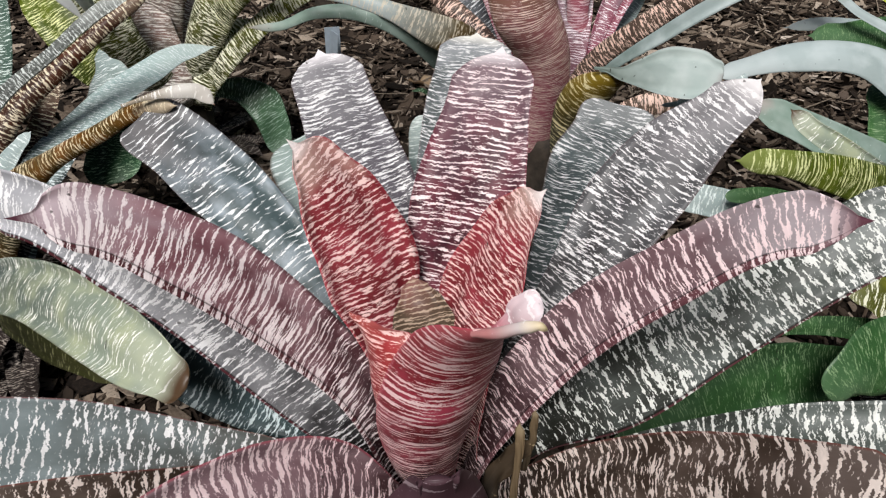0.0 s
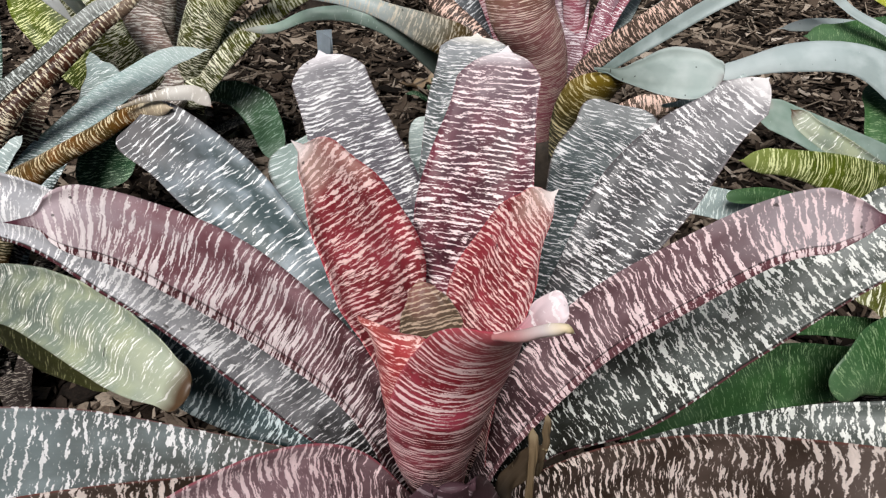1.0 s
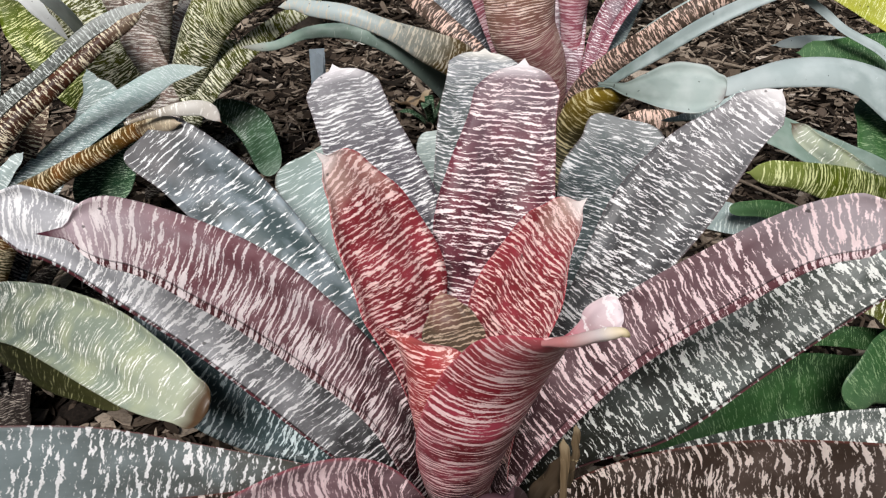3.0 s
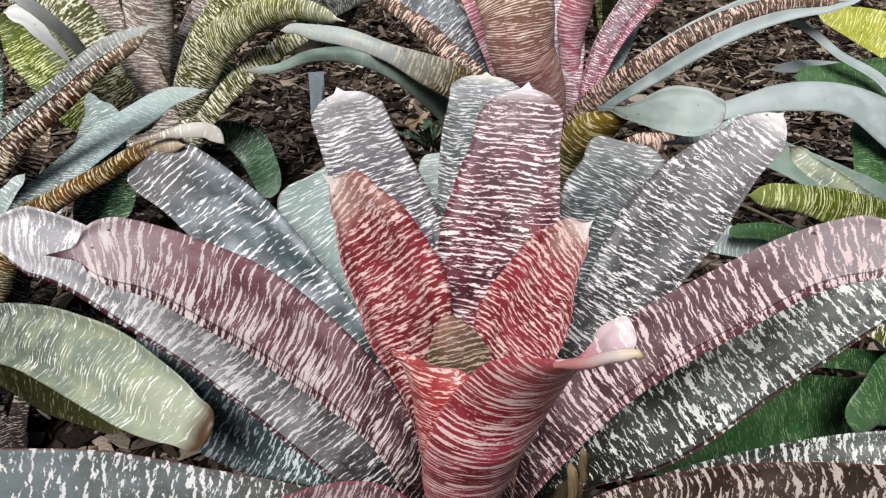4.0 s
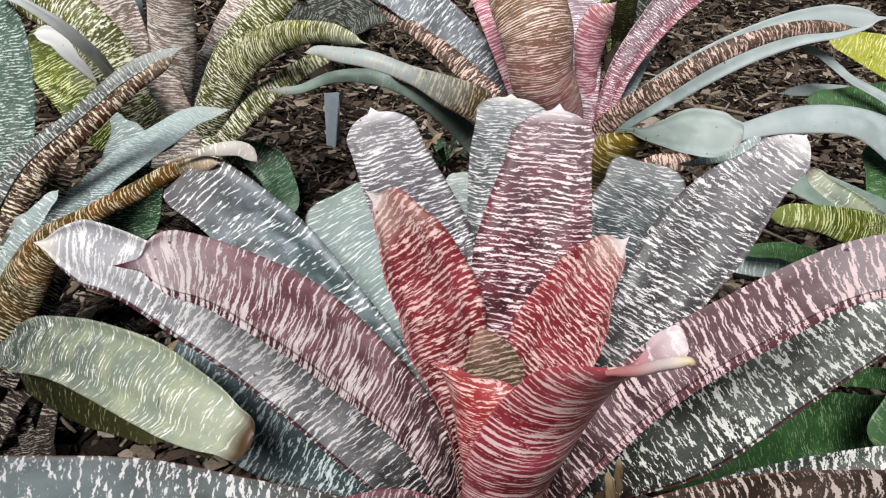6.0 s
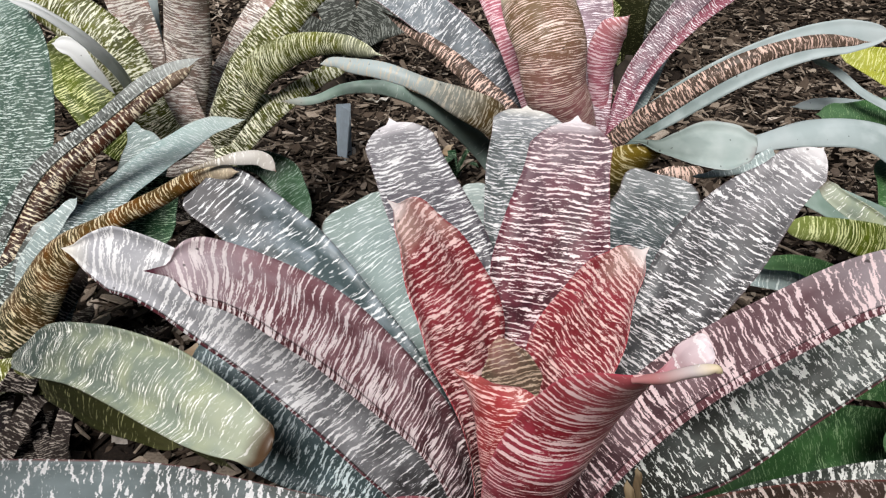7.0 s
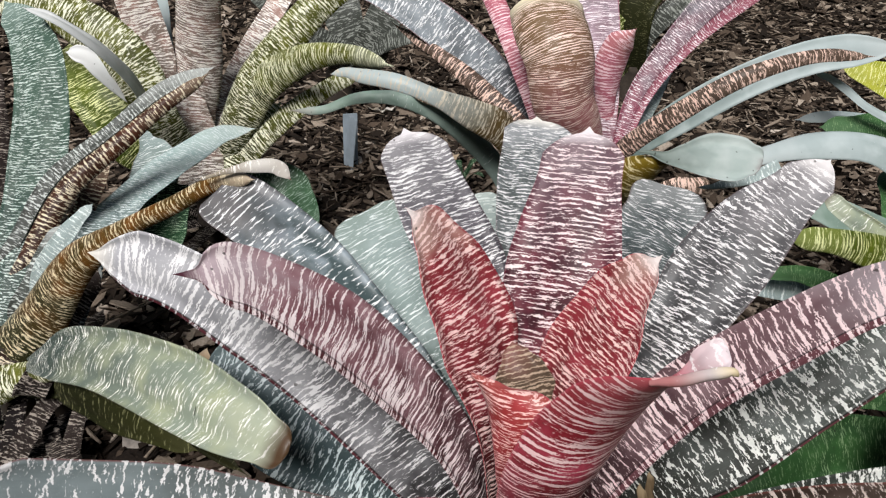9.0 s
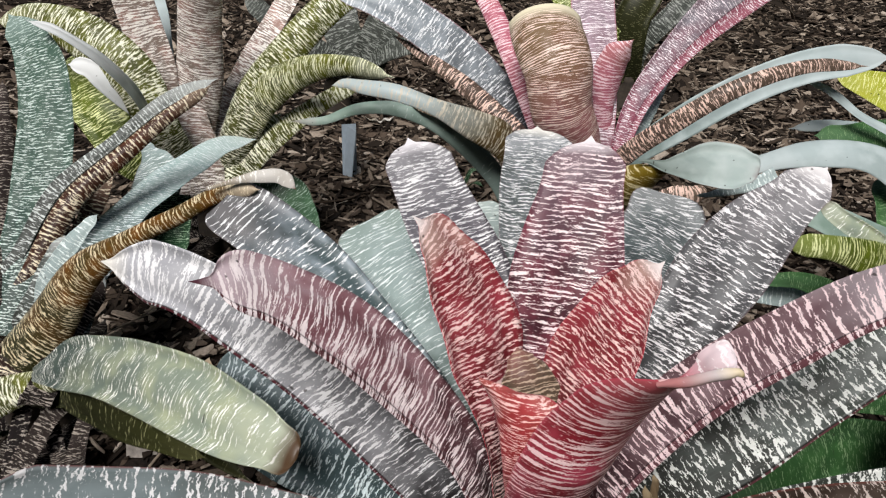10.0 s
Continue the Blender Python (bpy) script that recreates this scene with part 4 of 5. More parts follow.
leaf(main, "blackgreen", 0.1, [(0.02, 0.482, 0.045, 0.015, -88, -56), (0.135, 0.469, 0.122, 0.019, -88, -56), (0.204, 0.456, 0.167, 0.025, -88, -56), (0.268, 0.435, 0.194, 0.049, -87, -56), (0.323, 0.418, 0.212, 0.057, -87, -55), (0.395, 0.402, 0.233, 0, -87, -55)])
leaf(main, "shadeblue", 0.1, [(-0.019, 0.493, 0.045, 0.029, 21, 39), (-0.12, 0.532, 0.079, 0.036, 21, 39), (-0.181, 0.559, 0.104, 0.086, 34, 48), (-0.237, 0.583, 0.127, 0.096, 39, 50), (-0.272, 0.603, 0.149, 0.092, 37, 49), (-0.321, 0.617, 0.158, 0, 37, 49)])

# leaves of plant W
leaf(west, "tealdark", 0.1, [(-0.687, 0.876, 0.022, 0.070, 16, -2), (-0.678, 0.950, 0.106, 0.073, 14, 12), (-0.674, 1.039, 0.187, 0.085, 10, 6), (-0.686, 1.114, 0.263, 0.080, 8, 2), (-0.708, 1.176, 0.325, 0.076, 1, 4), (-0.739, 1.217, 0.357, 0.059, -4, -5), (-0.785, 1.257, 0.388, 0.000, -4, -5)], p=1.6)
leaf(west, "brown", -0.3, [(-0.661, 0.9, -0.02, 0.035, -12, -23), (-0.706, 0.89, 0.024, 0.044, -12, -23), (-0.662, 0.946, 0.102, 0.035, -12, -24), (-0.62, 1.004, 0.176, 0.035, -18, -31), (-0.551, 1.059, 0.232, 0.029, -17, -31), (-0.484, 1.113, 0.282, 0.023, -20, -33), (-0.435, 1.146, 0.31, 0, -20, -33)])
leaf(west, "sagedark", 0.1, [(-0.667, 0.899, -0.02, 0.023, -8, -19), (-0.734, 0.894, 0.037, 0.029, -8, -19), (-0.685, 0.95, 0.112, 0.02, -12, -25), (-0.641, 1.011, 0.189, 0.021, -20, -34), (-0.568, 1.065, 0.243, 0.018, -17, -32), (-0.496, 1.119, 0.294, 0.021, -34, -43), (-0.426, 1.154, 0.318, 0, -34, -43)])
leaf(west, "ochre", -0.3, [(-0.643, 0.869, -0.02, 0.067, -27, -26), (-0.682, 0.854, -0.037, 0.084, -27, -26), (-0.606, 0.845, 0.067, 0.072, -24, -15), (-0.544, 0.838, 0.146, 0.052, -25, -23), (-0.473, 0.826, 0.2, 0.026, -29, -38), (-0.4, 0.815, 0.242, 0.022, -34, -48), (-0.33, 0.81, 0.279, 0.019, -42, -55), (-0.292, 0.805, 0.284, 0, -42, -55)])
leaf(west, "bleach", -0.1, [(-0.352, 0.798, 0.286, 0.003, -44, -50), (-0.339, 0.8, 0.29, 0.004, -44, -50), (-0.316, 0.804, 0.296, 0.008, -53, -57), (-0.292, 0.808, 0.299, 0.015, -63, -62), (-0.268, 0.812, 0.297, 0.017, -88, -63), (-0.252, 0.81, 0.282, 0, -88, -63)], p=1.7)
leaf(west, "bluegreen", 0.04, [(-0.627, 0.866, 0.025, 0.049, -15, -24), (-0.590, 0.990, 0.096, 0.077, -13, -6), (-0.569, 1.074, 0.124, 0.081, -3, 12), (-0.537, 1.140, 0.143, 0.079, -9, 2), (-0.508, 1.213, 0.151, 0.061, -18, -10), (-0.477, 1.275, 0.161, 0.050, -24, -15), (-0.421, 1.333, 0.155, 0.000, -24, -15)], p=1.6)
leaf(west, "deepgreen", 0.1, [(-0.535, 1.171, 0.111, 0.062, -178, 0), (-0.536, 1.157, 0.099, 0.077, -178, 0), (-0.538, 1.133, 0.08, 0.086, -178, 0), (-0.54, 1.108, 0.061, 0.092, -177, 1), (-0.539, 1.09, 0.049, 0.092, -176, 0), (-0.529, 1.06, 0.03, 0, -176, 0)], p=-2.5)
leaf(west, "teal", 0.1, [(-0.64, 0.882, -0.02, 0.021, -32, -53), (-0.609, 0.881, 0.115, 0.026, -32, -53), (-0.587, 0.887, 0.144, 0.025, -27, -41), (-0.568, 0.898, 0.167, 0.023, -17, -27), (-0.557, 0.906, 0.179, 0.017, -16, -27), (-0.543, 0.92, 0.193, 0, -16, -27)])
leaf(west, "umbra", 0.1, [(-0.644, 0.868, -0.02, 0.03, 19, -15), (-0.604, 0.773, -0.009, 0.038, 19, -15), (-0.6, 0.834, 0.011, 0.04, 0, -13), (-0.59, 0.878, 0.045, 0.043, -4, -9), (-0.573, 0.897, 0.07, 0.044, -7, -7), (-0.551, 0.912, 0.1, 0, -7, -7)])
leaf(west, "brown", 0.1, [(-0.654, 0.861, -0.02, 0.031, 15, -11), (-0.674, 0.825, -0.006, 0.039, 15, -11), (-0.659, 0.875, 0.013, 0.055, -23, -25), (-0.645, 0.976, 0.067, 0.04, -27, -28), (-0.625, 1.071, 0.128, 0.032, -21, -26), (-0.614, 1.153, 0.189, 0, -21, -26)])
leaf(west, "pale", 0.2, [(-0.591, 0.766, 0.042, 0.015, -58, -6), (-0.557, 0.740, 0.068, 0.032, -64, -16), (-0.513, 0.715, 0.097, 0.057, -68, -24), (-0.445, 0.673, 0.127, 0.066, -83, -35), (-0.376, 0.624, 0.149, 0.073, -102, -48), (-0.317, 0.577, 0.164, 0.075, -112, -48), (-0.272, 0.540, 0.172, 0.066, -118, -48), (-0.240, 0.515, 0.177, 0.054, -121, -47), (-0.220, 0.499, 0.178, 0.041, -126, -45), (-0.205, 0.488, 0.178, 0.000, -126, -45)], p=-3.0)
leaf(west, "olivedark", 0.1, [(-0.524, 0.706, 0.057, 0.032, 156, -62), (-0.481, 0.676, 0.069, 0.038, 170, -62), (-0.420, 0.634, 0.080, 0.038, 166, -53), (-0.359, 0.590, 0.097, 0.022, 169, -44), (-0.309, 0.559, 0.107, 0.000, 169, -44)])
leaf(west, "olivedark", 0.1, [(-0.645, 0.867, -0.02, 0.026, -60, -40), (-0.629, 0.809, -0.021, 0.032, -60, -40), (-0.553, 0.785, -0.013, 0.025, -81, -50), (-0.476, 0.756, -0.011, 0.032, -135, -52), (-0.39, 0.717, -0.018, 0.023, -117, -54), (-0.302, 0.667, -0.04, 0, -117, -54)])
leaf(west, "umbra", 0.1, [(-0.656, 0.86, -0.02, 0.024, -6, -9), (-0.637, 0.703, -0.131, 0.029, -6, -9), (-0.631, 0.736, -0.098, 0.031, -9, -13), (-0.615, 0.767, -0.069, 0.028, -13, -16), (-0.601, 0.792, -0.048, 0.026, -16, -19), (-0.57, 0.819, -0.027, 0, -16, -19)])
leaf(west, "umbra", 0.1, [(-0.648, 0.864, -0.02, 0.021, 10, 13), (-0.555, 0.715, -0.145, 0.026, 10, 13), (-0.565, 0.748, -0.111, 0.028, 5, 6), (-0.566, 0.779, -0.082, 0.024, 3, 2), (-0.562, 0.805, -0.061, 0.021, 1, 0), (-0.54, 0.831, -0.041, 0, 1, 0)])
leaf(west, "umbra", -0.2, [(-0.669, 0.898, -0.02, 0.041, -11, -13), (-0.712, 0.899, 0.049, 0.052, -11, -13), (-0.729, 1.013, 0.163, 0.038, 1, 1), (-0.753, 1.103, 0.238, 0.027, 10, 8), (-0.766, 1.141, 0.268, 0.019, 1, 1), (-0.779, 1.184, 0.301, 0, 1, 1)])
leaf(west, "frost", 0.05, [(-0.580, 1.170, 0.082, 0.077, 3, 8), (-0.571, 1.194, 0.104, 0.087, 3, 8), (-0.573, 1.218, 0.128, 0.082, 5, 10), (-0.584, 1.241, 0.147, 0.055, 3, 9), (-0.597, 1.257, 0.156, 0.027, 2, 5), (-0.608, 1.277, 0.171, 0.000, 2, 5)], p=1.5)
leaf(west, "sagedark", 0.1, [(-0.642, 0.889, -0.02, 0.026, -3, 3), (-0.654, 0.872, 0.044, 0.032, -3, 3), (-0.636, 0.892, 0.085, 0.026, -1, -9), (-0.627, 0.919, 0.11, 0.026, 4, -11), (-0.625, 0.939, 0.123, 0.02, 11, -10), (-0.621, 0.969, 0.135, 0, 11, -10)])
leaf(west, "sagedark", 0.1, [(-0.64, 0.879, -0.02, 0.036, 3, -1), (-0.599, 0.842, -0.01, 0.045, 3, -1), (-0.594, 0.876, 0.017, 0.037, -9, -11), (-0.585, 0.908, 0.044, 0.032, -11, -13), (-0.577, 0.93, 0.062, 0.025, -6, -9), (-0.572, 0.953, 0.081, 0, -6, -9)])
leaf(west, "olive", -0.25, [(-0.663, 0.86, -0.02, 0.047, -77, -48), (-0.701, 0.777, -0.03, 0.059, -77, -48), (-0.673, 0.796, -0.023, 0.053, -80, -53), (-0.635, 0.801, -0.009, 0.042, -88, -58), (-0.594, 0.793, 0.009, 0.03, -99, -63), (-0.555, 0.776, 0.024, 0.018, -140, -67), (-0.497, 0.737, 0.043, 0, -140, -67)])

# leaves of plant H
leaf(back, "olive", -0.15, [(-0.572, 1.484, -0.03, 0.062, 18, 30), (-0.614, 1.363, 0.164, 0.077, 18, 30), (-0.647, 1.377, 0.249, 0.089, 13, 30), (-0.742, 1.408, 0.321, 0.088, 15, 43), (-0.848, 1.448, 0.348, 0.054, 8, 38), (-0.934, 1.468, 0.331, 0, 8, 38)])
leaf(back, "dusty", 0.1, [(-0.58, 1.503, -0.03, 0.051, 4, 0), (-0.65, 1.506, 0.109, 0.064, 4, 0), (-0.653, 1.514, 0.244, 0.074, 5, -9), (-0.674, 1.515, 0.333, 0.08, 5, -7), (-0.683, 1.514, 0.402, 0.079, 6, 1), (-0.677, 1.513, 0.483, 0, 6, 1)])
leaf(back, "dusty", -0.2, [(-0.578, 1.509, -0.03, 0.093, -2, 2), (-0.619, 1.519, 0.067, 0.117, -2, 2), (-0.573, 1.507, 0.219, 0.098, -2, 2), (-0.55, 1.483, 0.337, 0.086, -2, 2), (-0.532, 1.459, 0.413, 0.083, -2, 2), (-0.509, 1.417, 0.504, 0, -2, 2)])
leaf(back, "plainfrost", 0.1, [(-0.574, 1.514, -0.03, 0.017, 0, 1), (-0.638, 1.546, 0.183, 0.021, 0, 1), (-0.656, 1.592, 0.261, 0.024, -2, 2), (-0.675, 1.633, 0.312, 0.038, -8, -4), (-0.691, 1.664, 0.346, 0.041, -4, 2), (-0.719, 1.729, 0.406, 0, -4, 2)])
leaf(back, "olive", -0.2, [(-0.541, 1.493, -0.03, 0.058, -18, -2), (-0.503, 1.456, 0.099, 0.072, -18, -2), (-0.443, 1.454, 0.205, 0.09, -17, -20), (-0.371, 1.47, 0.3, 0.07, -20, -33), (-0.308, 1.498, 0.363, 0.066, -10, -21), (-0.193, 1.57, 0.437, 0, -10, -21)])
leaf(back, "oliveband", -0.2, [(-0.542, 1.492, -0.03, 0.071, -37, -3), (-0.508, 1.481, 0.084, 0.089, -37, -3), (-0.447, 1.45, 0.186, 0.083, -41, -21), (-0.347, 1.377, 0.269, 0.058, -44, -34), (-0.257, 1.298, 0.305, 0.036, -45, -33), (-0.154, 1.192, 0.314, 0, -45, -33)])
leaf(back, "dusty", 0.1, [(-0.549, 1.517, -0.03, 0.031, -10, -15), (-0.544, 1.552, 0.127, 0.039, -10, -15), (-0.497, 1.601, 0.22, 0.044, -18, -28), (-0.434, 1.662, 0.314, 0.048, -23, -32), (-0.406, 1.697, 0.359, 0.045, -18, -28), (-0.366, 1.751, 0.423, 0, -18, -28)])
leaf(back, "olive", -0.1, [(-0.541, 1.493, -0.03, 0.039, -28, -28), (-0.489, 1.457, 0.039, 0.049, -28, -28), (-0.421, 1.445, 0.112, 0.048, -28, -32), (-0.346, 1.435, 0.174, 0.039, -33, -45), (-0.287, 1.429, 0.213, 0.033, -29, -38), (-0.22, 1.426, 0.248, 0, -29, -38)])
leaf(back, "ivory", 0.1, [(-0.574, 1.486, -0.03, 0.018, 34, 46), (-0.65, 1.4, 0.168, 0.022, 34, 46), (-0.676, 1.388, 0.208, 0.038, 33, 40), (-0.71, 1.381, 0.251, 0.042, 32, 42), (-0.733, 1.381, 0.27, 0.033, 31, 42), (-0.767, 1.377, 0.277, 0, 31, 42)])
leaf(back, "ivory", 0.15, [(-0.618, 1.340, 0.181, 0.034, 92, -0), (-0.617, 1.293, 0.241, 0.035, 92, 3), (-0.627, 1.253, 0.292, 0.036, 93, 5), (-0.650, 1.220, 0.336, 0.037, 97, 8), (-0.681, 1.204, 0.368, 0.037, 103, 6), (-0.728, 1.200, 0.390, 0.000, 103, 6)])
leaf(back, "lime", 0.1, [(-0.58, 1.497, -0.03, 0.063, 10, 6), (-0.718, 1.44, 0.076, 0.079, 10, 6), (-0.76, 1.466, 0.147, 0.103, 1, 4), (-0.796, 1.508, 0.197, 0.126, -10, -1), (-0.806, 1.526, 0.215, 0.118, -13, -1), (-0.849, 1.58, 0.254, 0, -13, -1)])
leaf(back, "oliveband", -0.1, [(-0.579, 1.506, -0.03, 0.08, -3, -5), (-0.685, 1.543, 0.024, 0.1, -3, -5), (-0.752, 1.559, 0.06, 0.119, 13, 19), (-0.806, 1.574, 0.102, 0.116, 20, 28), (-0.84, 1.581, 0.128, 0.092, 23, 33), (-0.895, 1.585, 0.167, 0, 23, 33)])
leaf(back, "dusty", -0.2, [(-0.573, 1.485, -0.03, 0.107, 3, 0), (-0.589, 1.428, 0.001, 0.133, 3, 0), (-0.596, 1.458, 0.065, 0.125, 3, 0), (-0.601, 1.484, 0.119, 0.098, 3, 1), (-0.601, 1.5, 0.149, 0.075, 3, 0), (-0.599, 1.538, 0.222, 0, 3, 0)], p=1.6)
leaf(back, "olive", -0.2, [(-0.543, 1.489, -0.03, 0.051, -12, -5), (-0.521, 1.449, 0, 0.064, -12, -5), (-0.501, 1.461, 0.044, 0.052, -14, -15), (-0.471, 1.476, 0.086, 0.054, -15, -21), (-0.45, 1.489, 0.113, 0.048, -17, -24), (-0.408, 1.514, 0.149, 0, -17, -24)])
leaf(back, "moss", 0.1, [(-0.54, 1.504, -0.03, 0.022, -134, -51), (-0.513, 1.496, -0.004, 0.027, -134, -51), (-0.451, 1.525, -0.014, 0.056, -119, -52), (-0.403, 1.508, -0.036, 0.076, -141, -38), (-0.376, 1.466, -0.058, 0.07, -161, -34), (-0.336, 1.373, -0.081, 0, -161, -34)], p=-2.5)

# leaves of plant K
leaf(rear, "brownpink", -0.3, [(0.162, 1.242, 0, 0.066, 13, -8), (0.151, 1.162, 0.205, 0.083, 13, -8), (0.119, 1.142, 0.27, 0.098, 8, -9), (0.104, 1.15, 0.346, 0.109, 0, 1), (0.087, 1.186, 0.395, 0.115, -11, -3), (0.083, 1.222, 0.421, 0, -11, -3)], p=-20)
leaf(rear, "rosep", -0.25, [(0.186, 1.272, 0, 0.029, 0, 10), (0.226, 1.298, 0.157, 0.037, 0, 10), (0.215, 1.293, 0.242, 0.038, 0, 1), (0.216, 1.286, 0.307, 0.056, 1, -4), (0.221, 1.283, 0.328, 0.053, 1, -4), (0.246, 1.276, 0.366, 0, 1, -4)], p=1.4)
leaf(rear, "lilac", 0.1, [(0.177, 1.279, 0, 0.045, -1, 2), (0.209, 1.29, 0.19, 0.057, -1, 2), (0.211, 1.372, 0.304, 0.073, -2, 2), (0.21, 1.456, 0.38, 0.083, -2, 2), (0.213, 1.5, 0.414, 0.083, -3, 2), (0.22, 1.591, 0.476, 0, -3, 2)])
leaf(rear, "pinkg", 0.15, [(0.187, 1.27, 0, 0.025, -7, -6), (0.246, 1.282, 0.153, 0.031, -7, -6), (0.279, 1.321, 0.234, 0.044, -16, -23), (0.349, 1.368, 0.322, 0.057, -19, -29), (0.453, 1.421, 0.409, 0.085, 1, -2), (0.596, 1.48, 0.486, 0, 1, -2)])
leaf(rear, "browns", -0.15, [(0.183, 1.245, 0, 0.027, -45, -4), (0.224, 1.166, 0.193, 0.033, -45, -4), (0.289, 1.121, 0.273, 0.031, -46, -51), (0.368, 1.105, 0.333, 0.027, -40, -50), (0.471, 1.122, 0.363, 0.021, -30, -48), (0.591, 1.159, 0.357, 0, -30, -48)])
leaf(rear, "plainfrost", 0.1, [(0.19, 1.258, 0, 0.03, -24, -12), (0.25, 1.242, 0.153, 0.037, -24, -12), (0.339, 1.242, 0.229, 0.057, -44, -51), (0.433, 1.244, 0.289, 0.058, -32, -39), (0.539, 1.249, 0.332, 0.057, -34, -44), (0.692, 1.252, 0.352, 0, -34, -44)])
leaf(rear, "rosep", -0.2, [(0.15, 1.262, 0, 0.033, 6, -1), (0.107, 1.239, 0.19, 0.041, 6, -1), (0.057, 1.27, 0.293, 0.03, -4, -7), (0.024, 1.317, 0.369, 0.037, -10, -4), (0, 1.356, 0.412, 0.035, -8, 3), (-0.042, 1.422, 0.468, 0, -8, 3)])
leaf(rear, "mistblue", 0.12, [(0.152, 1.268, 0, 0.043, 25, 30), (0.075, 1.312, 0.19, 0.054, 25, 30), (-0.003, 1.336, 0.281, 0.074, 19, 23), (-0.098, 1.359, 0.353, 0.076, 18, 25), (-0.195, 1.383, 0.405, 0.066, 19, 29), (-0.304, 1.404, 0.436, 0, 19, 29)])
leaf(rear, "browns", -0.2, [(0.080, 1.206, 0.194, 0.024, 33, 46), (0.053, 1.221, 0.220, 0.029, 28, 42), (0.013, 1.248, 0.247, 0.032, 29, 42), (-0.037, 1.290, 0.278, 0.032, 32, 45), (-0.093, 1.331, 0.309, 0.023, 26, 39), (-0.171, 1.386, 0.343, 0.000, 26, 39)], p=1.5)
leaf(rear, "frostbrown", -0.15, [(0.064, 1.248, 0.103, 0.037, 36, 48), (0.031, 1.203, 0.206, 0.060, 49, 54), (-0.027, 1.179, 0.243, 0.049, 35, 47), (-0.090, 1.174, 0.273, 0.028, 42, 51), (-0.157, 1.186, 0.293, 0.028, 56, 57), (-0.214, 1.211, 0.294, 0.023, 73, 60), (-0.239, 1.224, 0.295, 0.016, 72, 60), (-0.263, 1.232, 0.288, 0.000, 72, 60)], p=1.7)
leaf(rear, "brown", -0.2, [(0.15, 1.257, 0, 0.042, 33, 37), (0.06, 1.235, 0.179, 0.052, 33, 37), (0.004, 1.232, 0.212, 0.045, 33, 44), (-0.051, 1.241, 0.234, 0.035, 41, 53), (-0.092, 1.255, 0.244, 0.024, 39, 53), (-0.138, 1.277, 0.252, 0, 39, 53)])
leaf(rear, "plaingreen", -0.12, [(0.065, 1.246, 0.038, 0.028, 18, 31), (0.031, 1.253, 0.111, 0.037, 17, 29), (-0.024, 1.264, 0.170, 0.039, 15, 27), (-0.097, 1.270, 0.220, 0.032, 31, 44), (-0.162, 1.271, 0.239, 0.026, 58, 57), (-0.227, 1.271, 0.236, 0.020, 80, 61), (-0.286, 1.271, 0.214, 0.015, 122, 57), (-0.346, 1.281, 0.208, 0.000, 122, 57)], p=1.6)
leaf(rear, "teal", 0.1, [(0.186, 1.272, 0, 0.027, -9, -15), (0.26, 1.296, 0.116, 0.034, -9, -15), (0.296, 1.351, 0.181, 0.039, -22, -27), (0.327, 1.4, 0.223, 0.044, -19, -24), (0.342, 1.425, 0.241, 0.042, -12, -19), (0.377, 1.484, 0.28, 0, -12, -19)])
leaf(rear, "gold", -0.2, [(0.169, 1.030, 0.076, 0.022, -15, 34), (0.170, 1.023, 0.130, 0.043, -20, 26), (0.177, 1.008, 0.173, 0.064, -27, 14), (0.185, 0.991, 0.208, 0.075, -28, 11), (0.192, 0.980, 0.233, 0.076, -33, 10), (0.209, 0.967, 0.260, 0.000, -33, 10)], p=-2.6, straight=0.6)
leaf(rear, "hood", 0.24, [(0.191, 0.968, 0.266, 0.003, -39, -44), (0.207, 0.963, 0.266, 0.007, -51, -50), (0.223, 0.953, 0.264, 0.017, -109, -50), (0.244, 0.946, 0.266, 0.038, -102, -41), (0.268, 0.941, 0.268, 0.062, -102, -40), (0.296, 0.936, 0.269, 0.069, -102, -41), (0.319, 0.931, 0.269, 0.062, -102, -40), (0.331, 0.927, 0.269, 0.046, -101, -38), (0.340, 0.921, 0.270, 0.000, -101, -38)], p=-2.4)
leaf(rear, "browns", -0.15, [(0.18, 1.243, 0, 0.021, -49, -25), (0.246, 1.098, 0.114, 0.026, -49, -25), (0.27, 1.082, 0.155, 0.027, -46, -46), (0.297, 1.076, 0.166, 0.034, -50, -52), (0.321, 1.076, 0.169, 0.028, -57, -54), (0.345, 1.086, 0.173, 0, -57, -54)], p=-2.2)
leaf(rear, "teal", 0.1, [(0.410, 1.008, 0.233, 0.024, -107, -57), (0.381, 1.002, 0.221, 0.020, -90, -58), (0.350, 0.998, 0.213, 0.016, -79, -57), (0.325, 0.995, 0.208, 0.012, -76, -57), (0.311, 0.994, 0.205, 0.007, -67, -55), (0.291, 0.994, 0.203, 0.000, -67, -55)])

# leaves of plant N
leaf(east, "plainfrost", -0.1, [(0.738, 1.000, -0.020, 0.050, 89, 52), (0.803, 1.110, 0.086, 0.070, 25, 23), (0.726, 1.166, 0.164, 0.074, 42, 38), (0.663, 1.187, 0.194, 0.056, 49, 39), (0.559, 1.194, 0.198, 0.049, 81, 46), (0.469, 1.183, 0.182, 0.031, 104, 47), (0.424, 1.177, 0.170, 0.000, 104, 47)])
